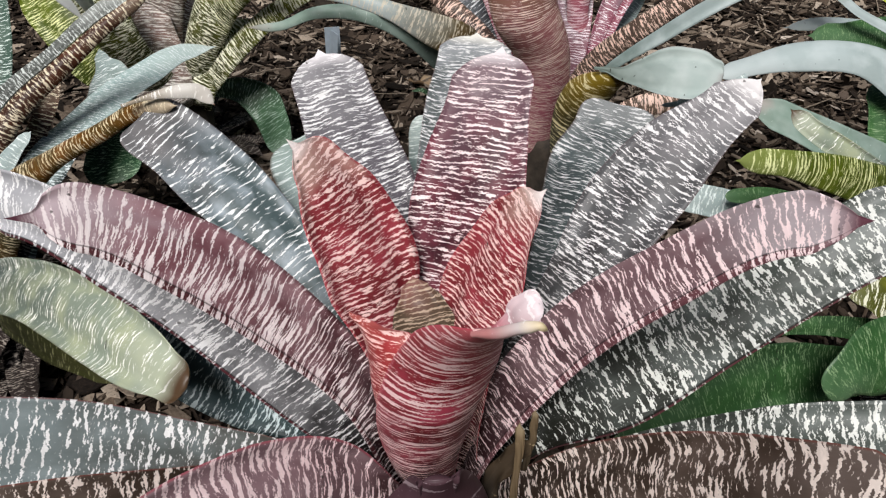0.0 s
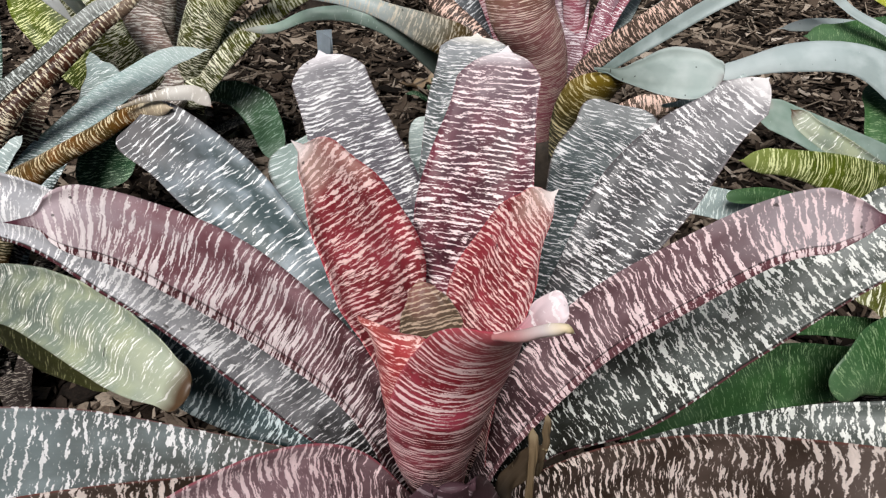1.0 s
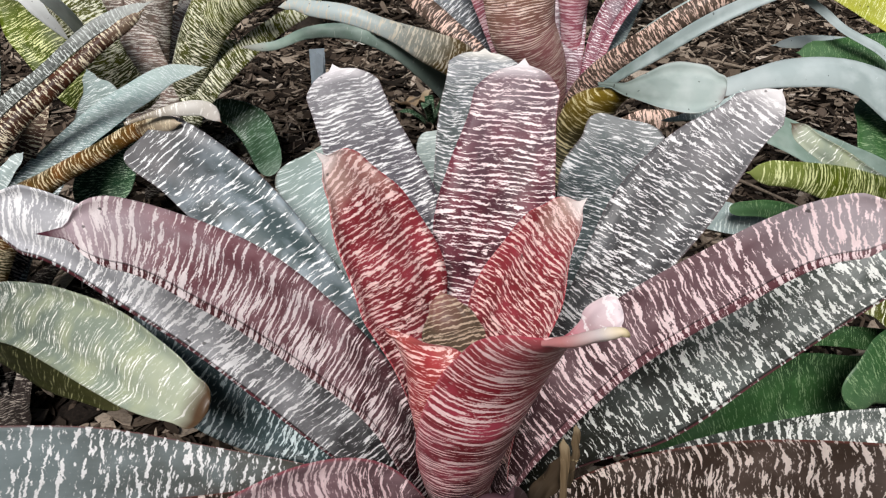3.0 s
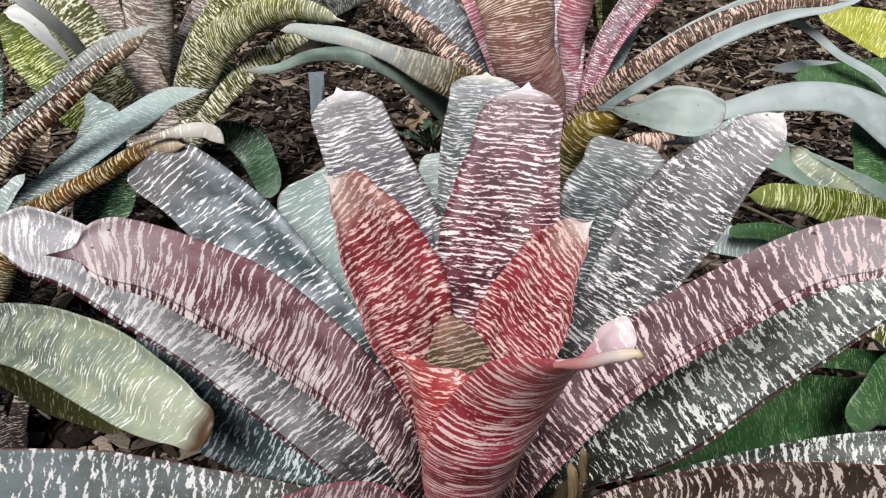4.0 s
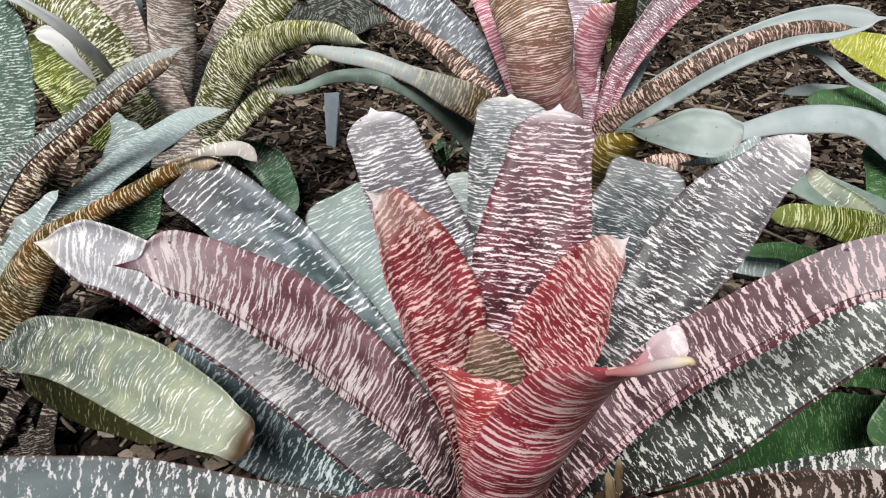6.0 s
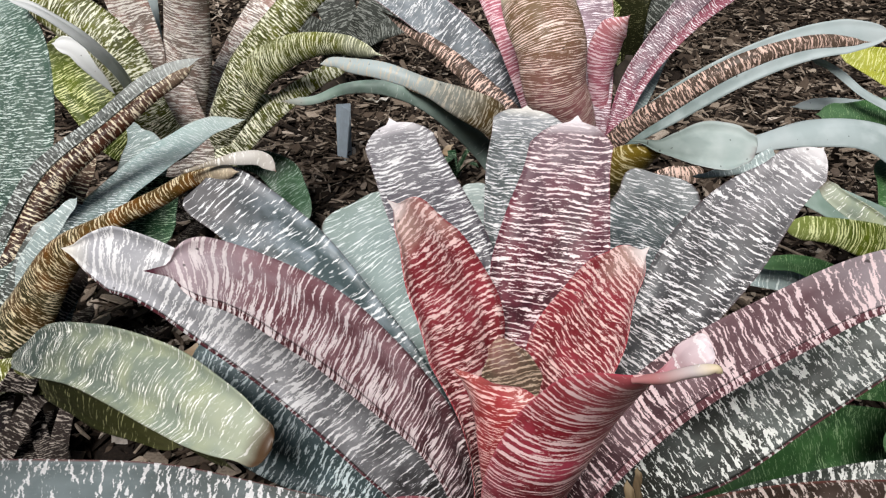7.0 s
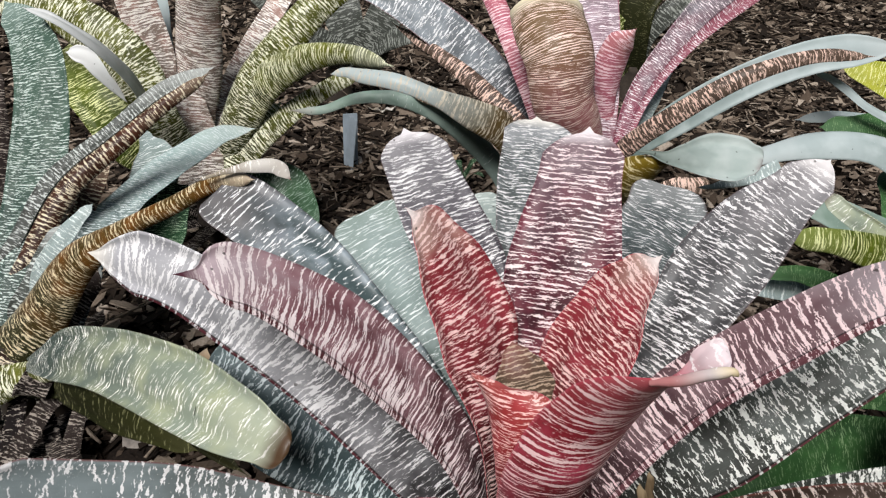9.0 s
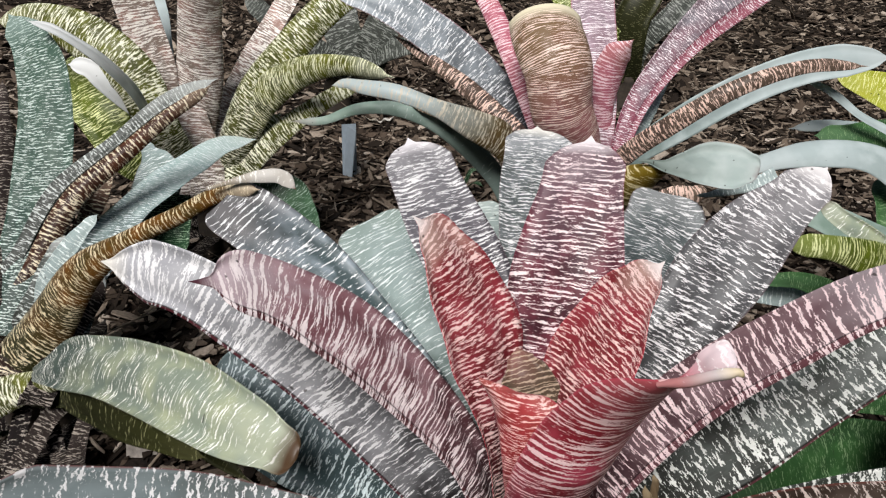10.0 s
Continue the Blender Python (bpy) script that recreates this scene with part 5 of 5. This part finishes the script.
leaf(east, "lime", -0.1, [(0.723, 0.97, -0.02, 0.045, 158, 72), (0.696, 0.952, 0.087, 0.056, 158, 72), (0.562, 0.873, 0.146, 0.057, 147, 73), (0.448, 0.814, 0.203, 0.043, 102, 72), (0.371, 0.784, 0.232, 0.029, 87, 68), (0.318, 0.775, 0.239, 0, 87, 68)])
leaf(east, "plaingreen", 0.1, [(0.723, 0.99, -0.02, 0.046, 51, 47), (0.751, 1.015, 0.028, 0.057, 51, 47), (0.66, 1.028, 0.086, 0.06, 53, 48), (0.581, 1.035, 0.122, 0.057, 65, 53), (0.505, 1.045, 0.154, 0.048, 59, 51), (0.437, 1.057, 0.181, 0, 59, 51)])
leaf(east, "pale", 0.25, [(0.721, 0.975, -0.020, 0.019, 37, 53), (0.644, 0.950, 0.096, 0.031, 33, 42), (0.558, 0.927, 0.149, 0.031, 30, 40), (0.505, 0.929, 0.181, 0.030, 21, 41), (0.471, 0.936, 0.201, 0.026, 18, 36), (0.446, 0.948, 0.221, 0.000, 18, 36)])
leaf(east, "teal", 0.1, [(0.72, 0.976, -0.02, 0.031, 95, 58), (0.497, 0.921, 0.062, 0.039, 95, 58), (0.428, 0.914, 0.082, 0.035, 93, 56), (0.379, 0.914, 0.095, 0.042, 92, 55), (0.342, 0.917, 0.102, 0.041, 82, 54), (0.305, 0.92, 0.106, 0, 82, 54)], p=-2.2)
leaf(east, "leafg", 0.1, [(0.721, 0.975, -0.02, 0.031, 97, 60), (0.503, 0.908, 0.08, 0.039, 97, 60), (0.457, 0.905, 0.104, 0.032, 95, 58), (0.417, 0.902, 0.117, 0.023, 76, 54), (0.393, 0.898, 0.119, 0.02, 74, 53), (0.37, 0.895, 0.12, 0, 74, 53)], p=-2.2)
leaf(east, "leafg", 0.1, [(0.732, 0.999, -0.02, 0.045, -4, 3), (0.722, 0.995, -0.011, 0.057, -4, 3), (0.704, 1.069, 0.035, 0.063, -4, 3), (0.708, 1.144, 0.086, 0.056, -4, 3), (0.715, 1.187, 0.115, 0.053, -4, 2), (0.711, 1.231, 0.145, 0, -4, 2)])
leaf(east, "plainfrost", -0.1, [(0.743, 1, -0.02, 0.045, 76, 46), (0.869, 1.26, 0.176, 0.056, 76, 46), (0.786, 1.304, 0.188, 0.051, 78, 48), (0.71, 1.327, 0.198, 0.034, 80, 49), (0.661, 1.335, 0.203, 0.024, 62, 47), (0.576, 1.328, 0.197, 0, 62, 47)])
leaf(east, "leafg", 0.1, [(0.743, 1, -0.02, 0.069, 76, 47), (0.842, 1.214, 0.167, 0.086, 76, 47), (0.783, 1.268, 0.196, 0.082, 79, 49), (0.707, 1.282, 0.2, 0.059, 82, 52), (0.654, 1.28, 0.2, 0.043, 83, 53), (0.598, 1.274, 0.203, 0, 83, 53)])
leaf(east, "citron", 0.1, [(0.745, 0.999, -0.02, 0.078, 72, 40), (0.889, 1.298, 0.19, 0.098, 72, 40), (0.849, 1.378, 0.229, 0.096, 61, 49), (0.785, 1.414, 0.251, 0.073, 56, 52), (0.742, 1.424, 0.264, 0.051, 45, 50), (0.683, 1.435, 0.293, 0, 45, 50)])
leaf(east, "plainfrost", 0.1, [(0.735, 0.999, -0.02, 0.013, 22, 39), (0.731, 1.247, 0.213, 0.016, 22, 39), (0.661, 1.267, 0.247, 0.014, 25, 35), (0.622, 1.274, 0.274, 0.015, 30, 39), (0.591, 1.273, 0.291, 0.012, 31, 39), (0.559, 1.268, 0.301, 0, 31, 39)])

# leaves of plant V
leaf(corner, "leafg", 0.1, [(0.542, 0.63, -0.06, 0.037, 88, 51), (0.557, 0.69, 0.011, 0.046, 88, 51), (0.459, 0.675, 0.02, 0.06, 100, 52), (0.385, 0.663, 0.027, 0.072, 89, 51), (0.3, 0.637, 0.02, 0.067, 81, 50), (0.189, 0.592, -0.002, 0, 81, 50)])
leaf(corner, "leafg", -0.1, [(0.54, 0.622, -0.06, 0.056, 115, 56), (0.532, 0.663, 0.088, 0.07, 115, 56), (0.473, 0.627, 0.095, 0.082, 134, 60), (0.432, 0.607, 0.099, 0.073, 138, 62), (0.411, 0.595, 0.093, 0.052, 147, 62), (0.392, 0.583, 0.076, 0, 147, 62)], p=-2.2)
leaf(corner, "olive", 0.1, [(0.561, 0.64, -0.06, 0.045, 81, 43), (0.625, 0.761, 0.033, 0.056, 81, 43), (0.568, 0.761, 0.046, 0.064, 74, 43), (0.536, 0.76, 0.059, 0.056, 74, 44), (0.512, 0.759, 0.07, 0.039, 70, 42), (0.473, 0.752, 0.086, 0, 70, 42)])
leaf(corner, "leafg", 0.1, [(0.553, 0.639, -0.06, 0.029, 86, 49), (0.624, 0.755, -0.024, 0.036, 86, 49), (0.51, 0.764, 0.009, 0.028, 87, 49), (0.401, 0.754, 0.009, 0.018, 88, 50), (0.333, 0.735, -0.011, 0.022, 62, 46), (0.26, 0.71, -0.042, 0, 62, 46)])

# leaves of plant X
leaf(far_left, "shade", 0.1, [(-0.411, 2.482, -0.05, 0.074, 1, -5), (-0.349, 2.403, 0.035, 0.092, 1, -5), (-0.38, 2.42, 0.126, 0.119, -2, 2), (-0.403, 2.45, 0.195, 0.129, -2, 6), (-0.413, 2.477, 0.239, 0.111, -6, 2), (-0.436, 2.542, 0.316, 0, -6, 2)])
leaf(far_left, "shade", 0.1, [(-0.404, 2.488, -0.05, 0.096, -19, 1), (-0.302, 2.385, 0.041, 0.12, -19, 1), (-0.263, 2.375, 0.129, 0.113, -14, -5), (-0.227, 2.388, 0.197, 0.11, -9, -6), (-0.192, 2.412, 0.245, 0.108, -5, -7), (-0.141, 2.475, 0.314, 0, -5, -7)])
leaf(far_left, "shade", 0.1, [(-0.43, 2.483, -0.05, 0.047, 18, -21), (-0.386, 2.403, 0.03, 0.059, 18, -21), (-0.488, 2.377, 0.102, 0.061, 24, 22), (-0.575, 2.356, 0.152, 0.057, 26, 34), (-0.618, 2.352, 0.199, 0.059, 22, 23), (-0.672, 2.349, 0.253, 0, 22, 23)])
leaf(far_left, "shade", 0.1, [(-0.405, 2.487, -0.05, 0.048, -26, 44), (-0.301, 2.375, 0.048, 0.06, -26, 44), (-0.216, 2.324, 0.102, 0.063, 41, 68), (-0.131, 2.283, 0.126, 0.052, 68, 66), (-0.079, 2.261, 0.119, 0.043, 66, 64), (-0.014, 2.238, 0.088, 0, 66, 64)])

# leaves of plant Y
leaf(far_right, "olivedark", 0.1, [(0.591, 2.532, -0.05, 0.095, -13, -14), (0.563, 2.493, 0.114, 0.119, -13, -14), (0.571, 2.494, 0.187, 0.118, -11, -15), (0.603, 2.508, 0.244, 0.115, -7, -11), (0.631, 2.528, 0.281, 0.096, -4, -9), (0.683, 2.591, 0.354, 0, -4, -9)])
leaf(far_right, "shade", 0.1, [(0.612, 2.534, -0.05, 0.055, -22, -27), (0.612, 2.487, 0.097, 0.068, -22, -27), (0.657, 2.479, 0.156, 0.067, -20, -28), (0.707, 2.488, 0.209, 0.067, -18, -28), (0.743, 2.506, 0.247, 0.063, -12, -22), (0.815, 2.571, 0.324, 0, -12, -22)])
leaf(far_right, "lime", 0.1, [(0.582, 2.542, -0.05, 0.056, 21, 29), (0.515, 2.491, 0.113, 0.07, 21, 29), (0.45, 2.483, 0.159, 0.079, 24, 41), (0.391, 2.488, 0.193, 0.078, 24, 40), (0.353, 2.506, 0.225, 0.079, 24, 40), (0.309, 2.57, 0.295, 0, 24, 40)])


def stem(parent, at, radius):
    """A short rooted stock, sheathed in old leaf bases."""
    g = ground_height(at[0], at[1]) - 0.03
    verts, faces, n = [], [], 20
    hs = np.linspace(0, 1, 9)
    for h in hs:
        for a in range(n):
            an = a / n * math.tau
            r = radius * (1.25 - 0.5 * h + 0.12 * math.sin(3 * an + 7 * h) + 0.1 * abs(math.sin(14 * h)))
            verts.append((at[0] + r * math.cos(an), at[1] + r * math.sin(an), g + (at[2] + 0.03 - g) * h))
    for i in range(len(hs) - 1):
        for a in range(n):
            b = (a + 1) % n
            faces.append((i * n + a, i * n + b, (i + 1) * n + b, (i + 1) * n + a))
    faces.append(tuple((len(hs) - 1) * n + a for a in range(n)))
    ob = mesh_part("stem", verts, faces, STEM, parent)
    ob.matrix_parent_inverse = Matrix.Translation(parent.location).inverted()


for owner, at, r in ((main, (0, 0.485, 0.045), 0.04), (west, (-0.66, 0.88, -0.02), 0.045), (back, (-0.56, 1.5, -0.03), 0.045), (rear, (0.17, 1.26, 0.0), 0.045), (east, (0.74, 0.98, -0.02), 0.04), (corner, (0.56, 0.62, -0.06), 0.035), (far_left, (-0.42, 2.5, -0.05), 0.04), (far_right, (0.6, 2.55, -0.05), 0.04)):
    stem(owner, at, r)


# ---- loose things on the bed ----
def chip_mesh(r, ln):
    """One larger chip of bark: a curved splintered slab."""
    bm = bmesh.new()
    n, wd, th, bend = 7, ln * r.uniform(0.28, 0.5), r.uniform(0.002, 0.005), r.uniform(-3, 3)
    rows = []
    for i in range(n):
        u = i / (n - 1)
        w = wd * (0.35 + 0.65 * math.sin(math.pi * min(0.95, max(0.08, u)))) * r.uniform(0.8, 1.15)
        x, z = (u - 0.5) * ln, bend * ((u - 0.5) * ln) ** 2
        rows.append([bm.verts.new((x + r.uniform(-0.002, 0.002), y, z + zz)) for y, zz in ((-w / 2, 0), (-w / 4, th), (w / 4, th * 1.1), (w / 2, 0), (0, -th * 0.4))])
    for p, q in zip(rows, rows[1:]):
        for j in range(5):
            bm.faces.new((p[j], q[j], q[(j + 1) % 5], p[(j + 1) % 5]))
    bm.faces.new(rows[0])
    bm.faces.new(rows[-1][::-1])
    bmesh.ops.recalc_face_normals(bm, faces=bm.faces)
    me = bpy.data.meshes.new("bark_chip")
    bm.to_mesh(me)
    bm.free()
    return me


def pale_wood():
    g = Nodes("weathered_chip")
    info = g.add("ObjectInfo").outputs["Random"]
    n = g.noise(g.add("NewGeometry").outputs["Position"], 160.0, 5.0, 0.65)
    c = g.mix(g.ramp(info, 0.0, 0.7), (0.045, 0.030, 0.021), (0.24, 0.185, 0.14))
    c = g.mix(g.ramp(info, 0.74, 1.0), c, (0.60, 0.51, 0.42))
    g.put(g.bsdf.inputs["Base Color"], g.mix(g.math("MULTIPLY", g.ramp(n, 0.4, 0.7), 0.6), c, (0.06, 0.04, 0.03)))
    g.put(g.bsdf.inputs["Roughness"], 0.9)
    g.bump(n, 0.6, 0.002)
    return g.mat


WOOD = pale_wood()
rc = random.Random(11)
chips = []
for _ in range(9):
    me = chip_mesh(rc, rc.uniform(0.03, 0.07))
    me.materials.append(WOOD)
    chips.append(me)
for x0, x1, y0, y1, count in ((-0.55, 0.1, 0.95, 2.3, 60), (0.25, 1.4, 1.0, 2.6, 90), (-0.6, -0.15, 0.45, 0.9, 14), (0.2, 0.6, 0.6, 1.0, 25), (-1.4, -0.7, 0.9, 2.4, 20)):
    for _ in range(count):
        x, y = rc.uniform(x0, x1), rc.uniform(y0, y1)
        ob = new("bark_chip", rc.choice(chips))
        ob.matrix_world = pose(x, y, ground_height(x, y) + 0.011, rc.gauss(0, 14), rc.gauss(0, 14), rc.uniform(0, 360))
        tagged(ob, "loose weathered chip of bark lying on the mulch", "bark chip", "loose bark chips")


def rod(points, r0, r1, n=8):
    """A tapered round stick through points, as verts and faces."""
    c, _ = spline([tuple(p) + (0.0,) for p in points], 18)
    verts, faces = [], []
    for i, q in enumerate(c[:, :3]):
        t = Vector(c[min(i + 1, 17), :3] - c[max(i - 1, 0), :3]).normalized()
        a = t.orthogonal().normalized()
        b = t.cross(a)
        r = r0 + (r1 - r0) * i / 17
        verts += [Vector(q) + a * r * math.cos(k / n * math.tau) + b * r * math.sin(k / n * math.tau) for k in range(n)]
    for i in range(17):
        faces += [(i * n + k, i * n + (k + 1) % n, (i + 1) * n + (k + 1) % n, (i + 1) * n + k) for k in range(n)]
    faces += [tuple(range(n))[::-1], tuple(17 * n + k for k in range(n))]
    return verts, faces


TWIG = plain_material("twig_bark", (0.20, 0.16, 0.12), 0.85, 0.4, 150.0)
for pts, r in (
    (((0.62, 1.50), (0.70, 1.40), (0.76, 1.24)), 0.004), (((0.80, 2.2), (0.95, 2.05), (1.02, 1.85)), 0.005), (((-0.25, 1.75), (-0.18, 1.62), (-0.2, 1.5)), 0.003),
    (((-0.48, 0.78), (-0.44, 0.86), (-0.36, 0.88)), 0.0022), (((-0.15, 1.3), (-0.06, 1.24), (0.0, 1.27)), 0.003), (((0.45, 1.9), (0.6, 1.95), (0.7, 1.86)), 0.004), (((-0.70, 1.08), (-0.64, 1.14), (-0.56, 1.18)), 0.0022),
):
    v, f = rod([(x, y, ground_height(x, y) + 0.018 + 0.012 * i) for i, (x, y) in enumerate(pts)], r, r * 0.5)
    tagged(mesh_part("twig", v, f, TWIG), "thin dry brown twig lying on bark mulch", "twig", "fallen twigs")
rt = random.Random(23)
for x0, x1, y0, y1, count in ((0.3, 1.5, 1.15, 2.5, 34), (-0.6, 0.05, 1.1, 2.3, 12), (0.25, 0.6, 0.75, 1.05, 6)):
    for _ in range(count):
        x, y, turn, ln, kink = rt.uniform(x0, x1), rt.uniform(y0, y1), rt.uniform(0, math.tau), rt.uniform(0.05, 0.16), rt.uniform(-0.35, 0.35)
        pts = [(x + ln * (u * math.cos(turn) - kink * u * u * math.sin(turn)), y + ln * (u * math.sin(turn) + kink * u * u * math.cos(turn))) for u in (0.0, 0.5, 1.0)]
        r = rt.uniform(0.0012, 0.003)
        v, f = rod([(a, b, ground_height(a, b) + 0.014 + rt.uniform(0.0, 0.012)) for a, b in pts], r, r * 0.6, 6)
        tagged(mesh_part("twig", v, f, TWIG), "thin dry brown twig lying on bark mulch", "twig", "fallen twigs")


def build_tag():
    """A plant marker: a folded angle of blue-grey plastic with a hole near its top, pushed into the bed."""
    root = new("plant_marker")
    x, y = -0.335, 1.90
    root.location = (x, y, ground_height(x, y))
    tagged(root, "blue-grey plastic angle marker stake standing in the mulch", "plant marker")
    w, h, th, n = 0.040, 0.150, 0.003, 14
    for name, turn, tilt in (("front_face", 24, 0), ("side_face", -52, 0)):
        bm = bmesh.new()
        ring = [bm.verts.new((w / 2 + 0.004 * math.cos(k / n * math.tau), 0, h - 0.016 + 0.004 * math.sin(k / n * math.tau))) for k in range(n)] if name == "front_face" else []
        outer = [bm.verts.new(p) for p in ((0, 0, -0.05), (w, 0, -0.05), (w, 0, h - 0.03), (w, 0, h), (0, 0, h), (0, 0, h - 0.03))]
        if ring:
            bm.faces.new((outer[0], outer[1], outer[2], outer[5]))
            loop = [outer[2], outer[3], outer[4], outer[5]]
            edges = [bm.edges.new((loop[i], loop[i + 1])) for i in range(3) if not bm.edges.get((loop[i], loop[i + 1]))]
            edges += [bm.edges.get((outer[2], outer[5]))] + [bm.edges.new((ring[i], ring[(i + 1) % n])) for i in range(n)]
            bmesh.ops.triangle_fill(bm, use_beauty=True, edges=edges)
        else:
            bm.faces.new(outer)
        got = bmesh.ops.extrude_face_region(bm, geom=list(bm.faces))
        bmesh.ops.translate(bm, verts=[v for v in got["geom"] if isinstance(v, bmesh.types.BMVert)], vec=(0, th, 0))
        bmesh.ops.recalc_face_normals(bm, faces=bm.faces)
        me = bpy.data.meshes.new(name)
        bm.to_mesh(me)
        bm.free()
        me.materials.append(TAG)
        ob = new(name, me)
        ob.parent = root
        ob.matrix_basis = pose(0, 0, 0, -6, 3, turn)


build_tag()


def frond(root, at, azimuth, length, width, rise, kind):
    """One small arching leaf of a seedling."""
    a = radians(azimuth)
    st = []
    for u in (0.0, 0.35, 0.7, 1.0):
        r = length * u
        st.append((at[0] + r * math.cos(a), at[1] + r * math.sin(a), at[2] + rise * math.sin(u * 2.0), width * (0.5 + 0.9 * u - 0.9 * u * u), azimuth - 90, 4))
    leaf(root, kind, 0.12, st, p=1.6, rows=20, cols=6, thick=0.001)


for x, y, kinds in ((-0.02, 1.76, 5), (0.06, 1.05, 4)):
    seedling = plant("small plain green seedling growing in the mulch", (x, y), "seedlings")
    seedling.name = "seedling"
    for i in range(kinds):
        frond(seedling, (x, y, ground_height(x, y)), i * 77 + 20, 0.06 + 0.012 * (i % 3), 0.032, 0.085 - 0.02 * (i % 3), "deepgreen")


def shade_leaves(root, at, count, seed, reach):
    """Added near-black leaves, drooping low round the foot of a plant, in place of deep shade."""
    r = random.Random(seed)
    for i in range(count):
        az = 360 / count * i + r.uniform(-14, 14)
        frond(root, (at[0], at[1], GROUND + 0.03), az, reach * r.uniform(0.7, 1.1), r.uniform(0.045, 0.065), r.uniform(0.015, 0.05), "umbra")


shade_leaves(west, (-0.66, 0.88), 13, 3, 0.27)
shade_leaves(main, (0.0, 0.5), 15, 5, 0.22)
shade_leaves(back, (-0.56, 1.5), 11, 7, 0.26)
shade_leaves(rear, (0.17, 1.26), 11, 9, 0.24)
shade_leaves(corner, (0.56, 0.62), 9, 11, 0.2)


def wood_offcut(x, y, turn, lean=-22, lift=0.036, colour=(0.26, 0.235, 0.21), label="weathered grey split wood offcut lying in bark litter"):
    """A weathered split block lying in the litter."""
    r = random.Random(21)
    bm = bmesh.new()
    bmesh.ops.create_cube(bm, size=1.0)
    bmesh.ops.subdivide_edges(bm, edges=bm.edges, cuts=3, use_grid_fill=True)
    for v in bm.verts:
        v.co.x *= 0.042 * (1 + 0.10 * v.co.z)
        v.co.y *= 0.016
        v.co.z *= 0.062
        v.co += Vector((r.uniform(-1, 1), r.uniform(-1, 1), r.uniform(-1, 1))) * 0.0011
    me = bpy.data.meshes.new("wood_offcut")
    bm.to_mesh(me)
    bm.free()
    me.materials.append(plain_material("weathered_wood", colour, 0.85, 0.4, 60.0))
    ob = new("wood_offcut", me)
    ob.matrix_world = pose(x, y, ground_height(x, y) + lift, lean, 6, turn)
    return tagged(ob, label, "wood")


wood_offcut(-0.50, 0.822, 12)


def fallen_leaf(x, y, turn, length, width, curl, kind, label):
    """One dry leaf, curled along its midrib, lying on the mulch."""
    root = new("fallen_leaf")
    z = ground_height(x, y)
    root.location = (x, y, z)
    tagged(root, label, "leaf", "fallen leaves")
    a = radians(turn)
    st = []
    for u, w in ((0.0, 0.15), (0.25, 0.8), (0.5, 1.0), (0.75, 0.75), (1.0, 0.0)):
        d = (u - 0.5) * length
        st.append((x + d * math.cos(a), y + d * math.sin(a), z + 0.014 + curl * (2 * u - 1) ** 2, width * w, turn - 90, 12))
    leaf(root, kind, 0.22, st, p=1.4, rows=20, cols=8, thick=0.001, wave=0.12)


for x, y, turn, length, width, curl, kind, label in (
    (-0.07, 1.86, 35, 0.13, 0.065, 0.03, "deadtan", "dry tan fallen leaf curled on the mulch"),
    (-0.26, 2.35, 10, 0.10, 0.05, 0.02, "bleach", "bleached white scrap of leaf on the mulch"),
    (0.98, 2.05, 60, 0.12, 0.04, 0.02, "bleach", "bleached white scrap of leaf on the mulch"),
    (0.36, 1.62, 20, 0.08, 0.045, 0.015, "deadtan", "dry tan fallen leaf curled on the mulch"),
    (0.60, 1.55, 140, 0.075, 0.04, 0.012, "deadtan", "dry tan fallen leaf curled on the mulch"),
    (-0.47, 0.98, 75, 0.08, 0.04, 0.015, "deadtan", "dry tan fallen leaf curled on the mulch"),
):
    fallen_leaf(x, y, turn, length, width, curl, kind, label)
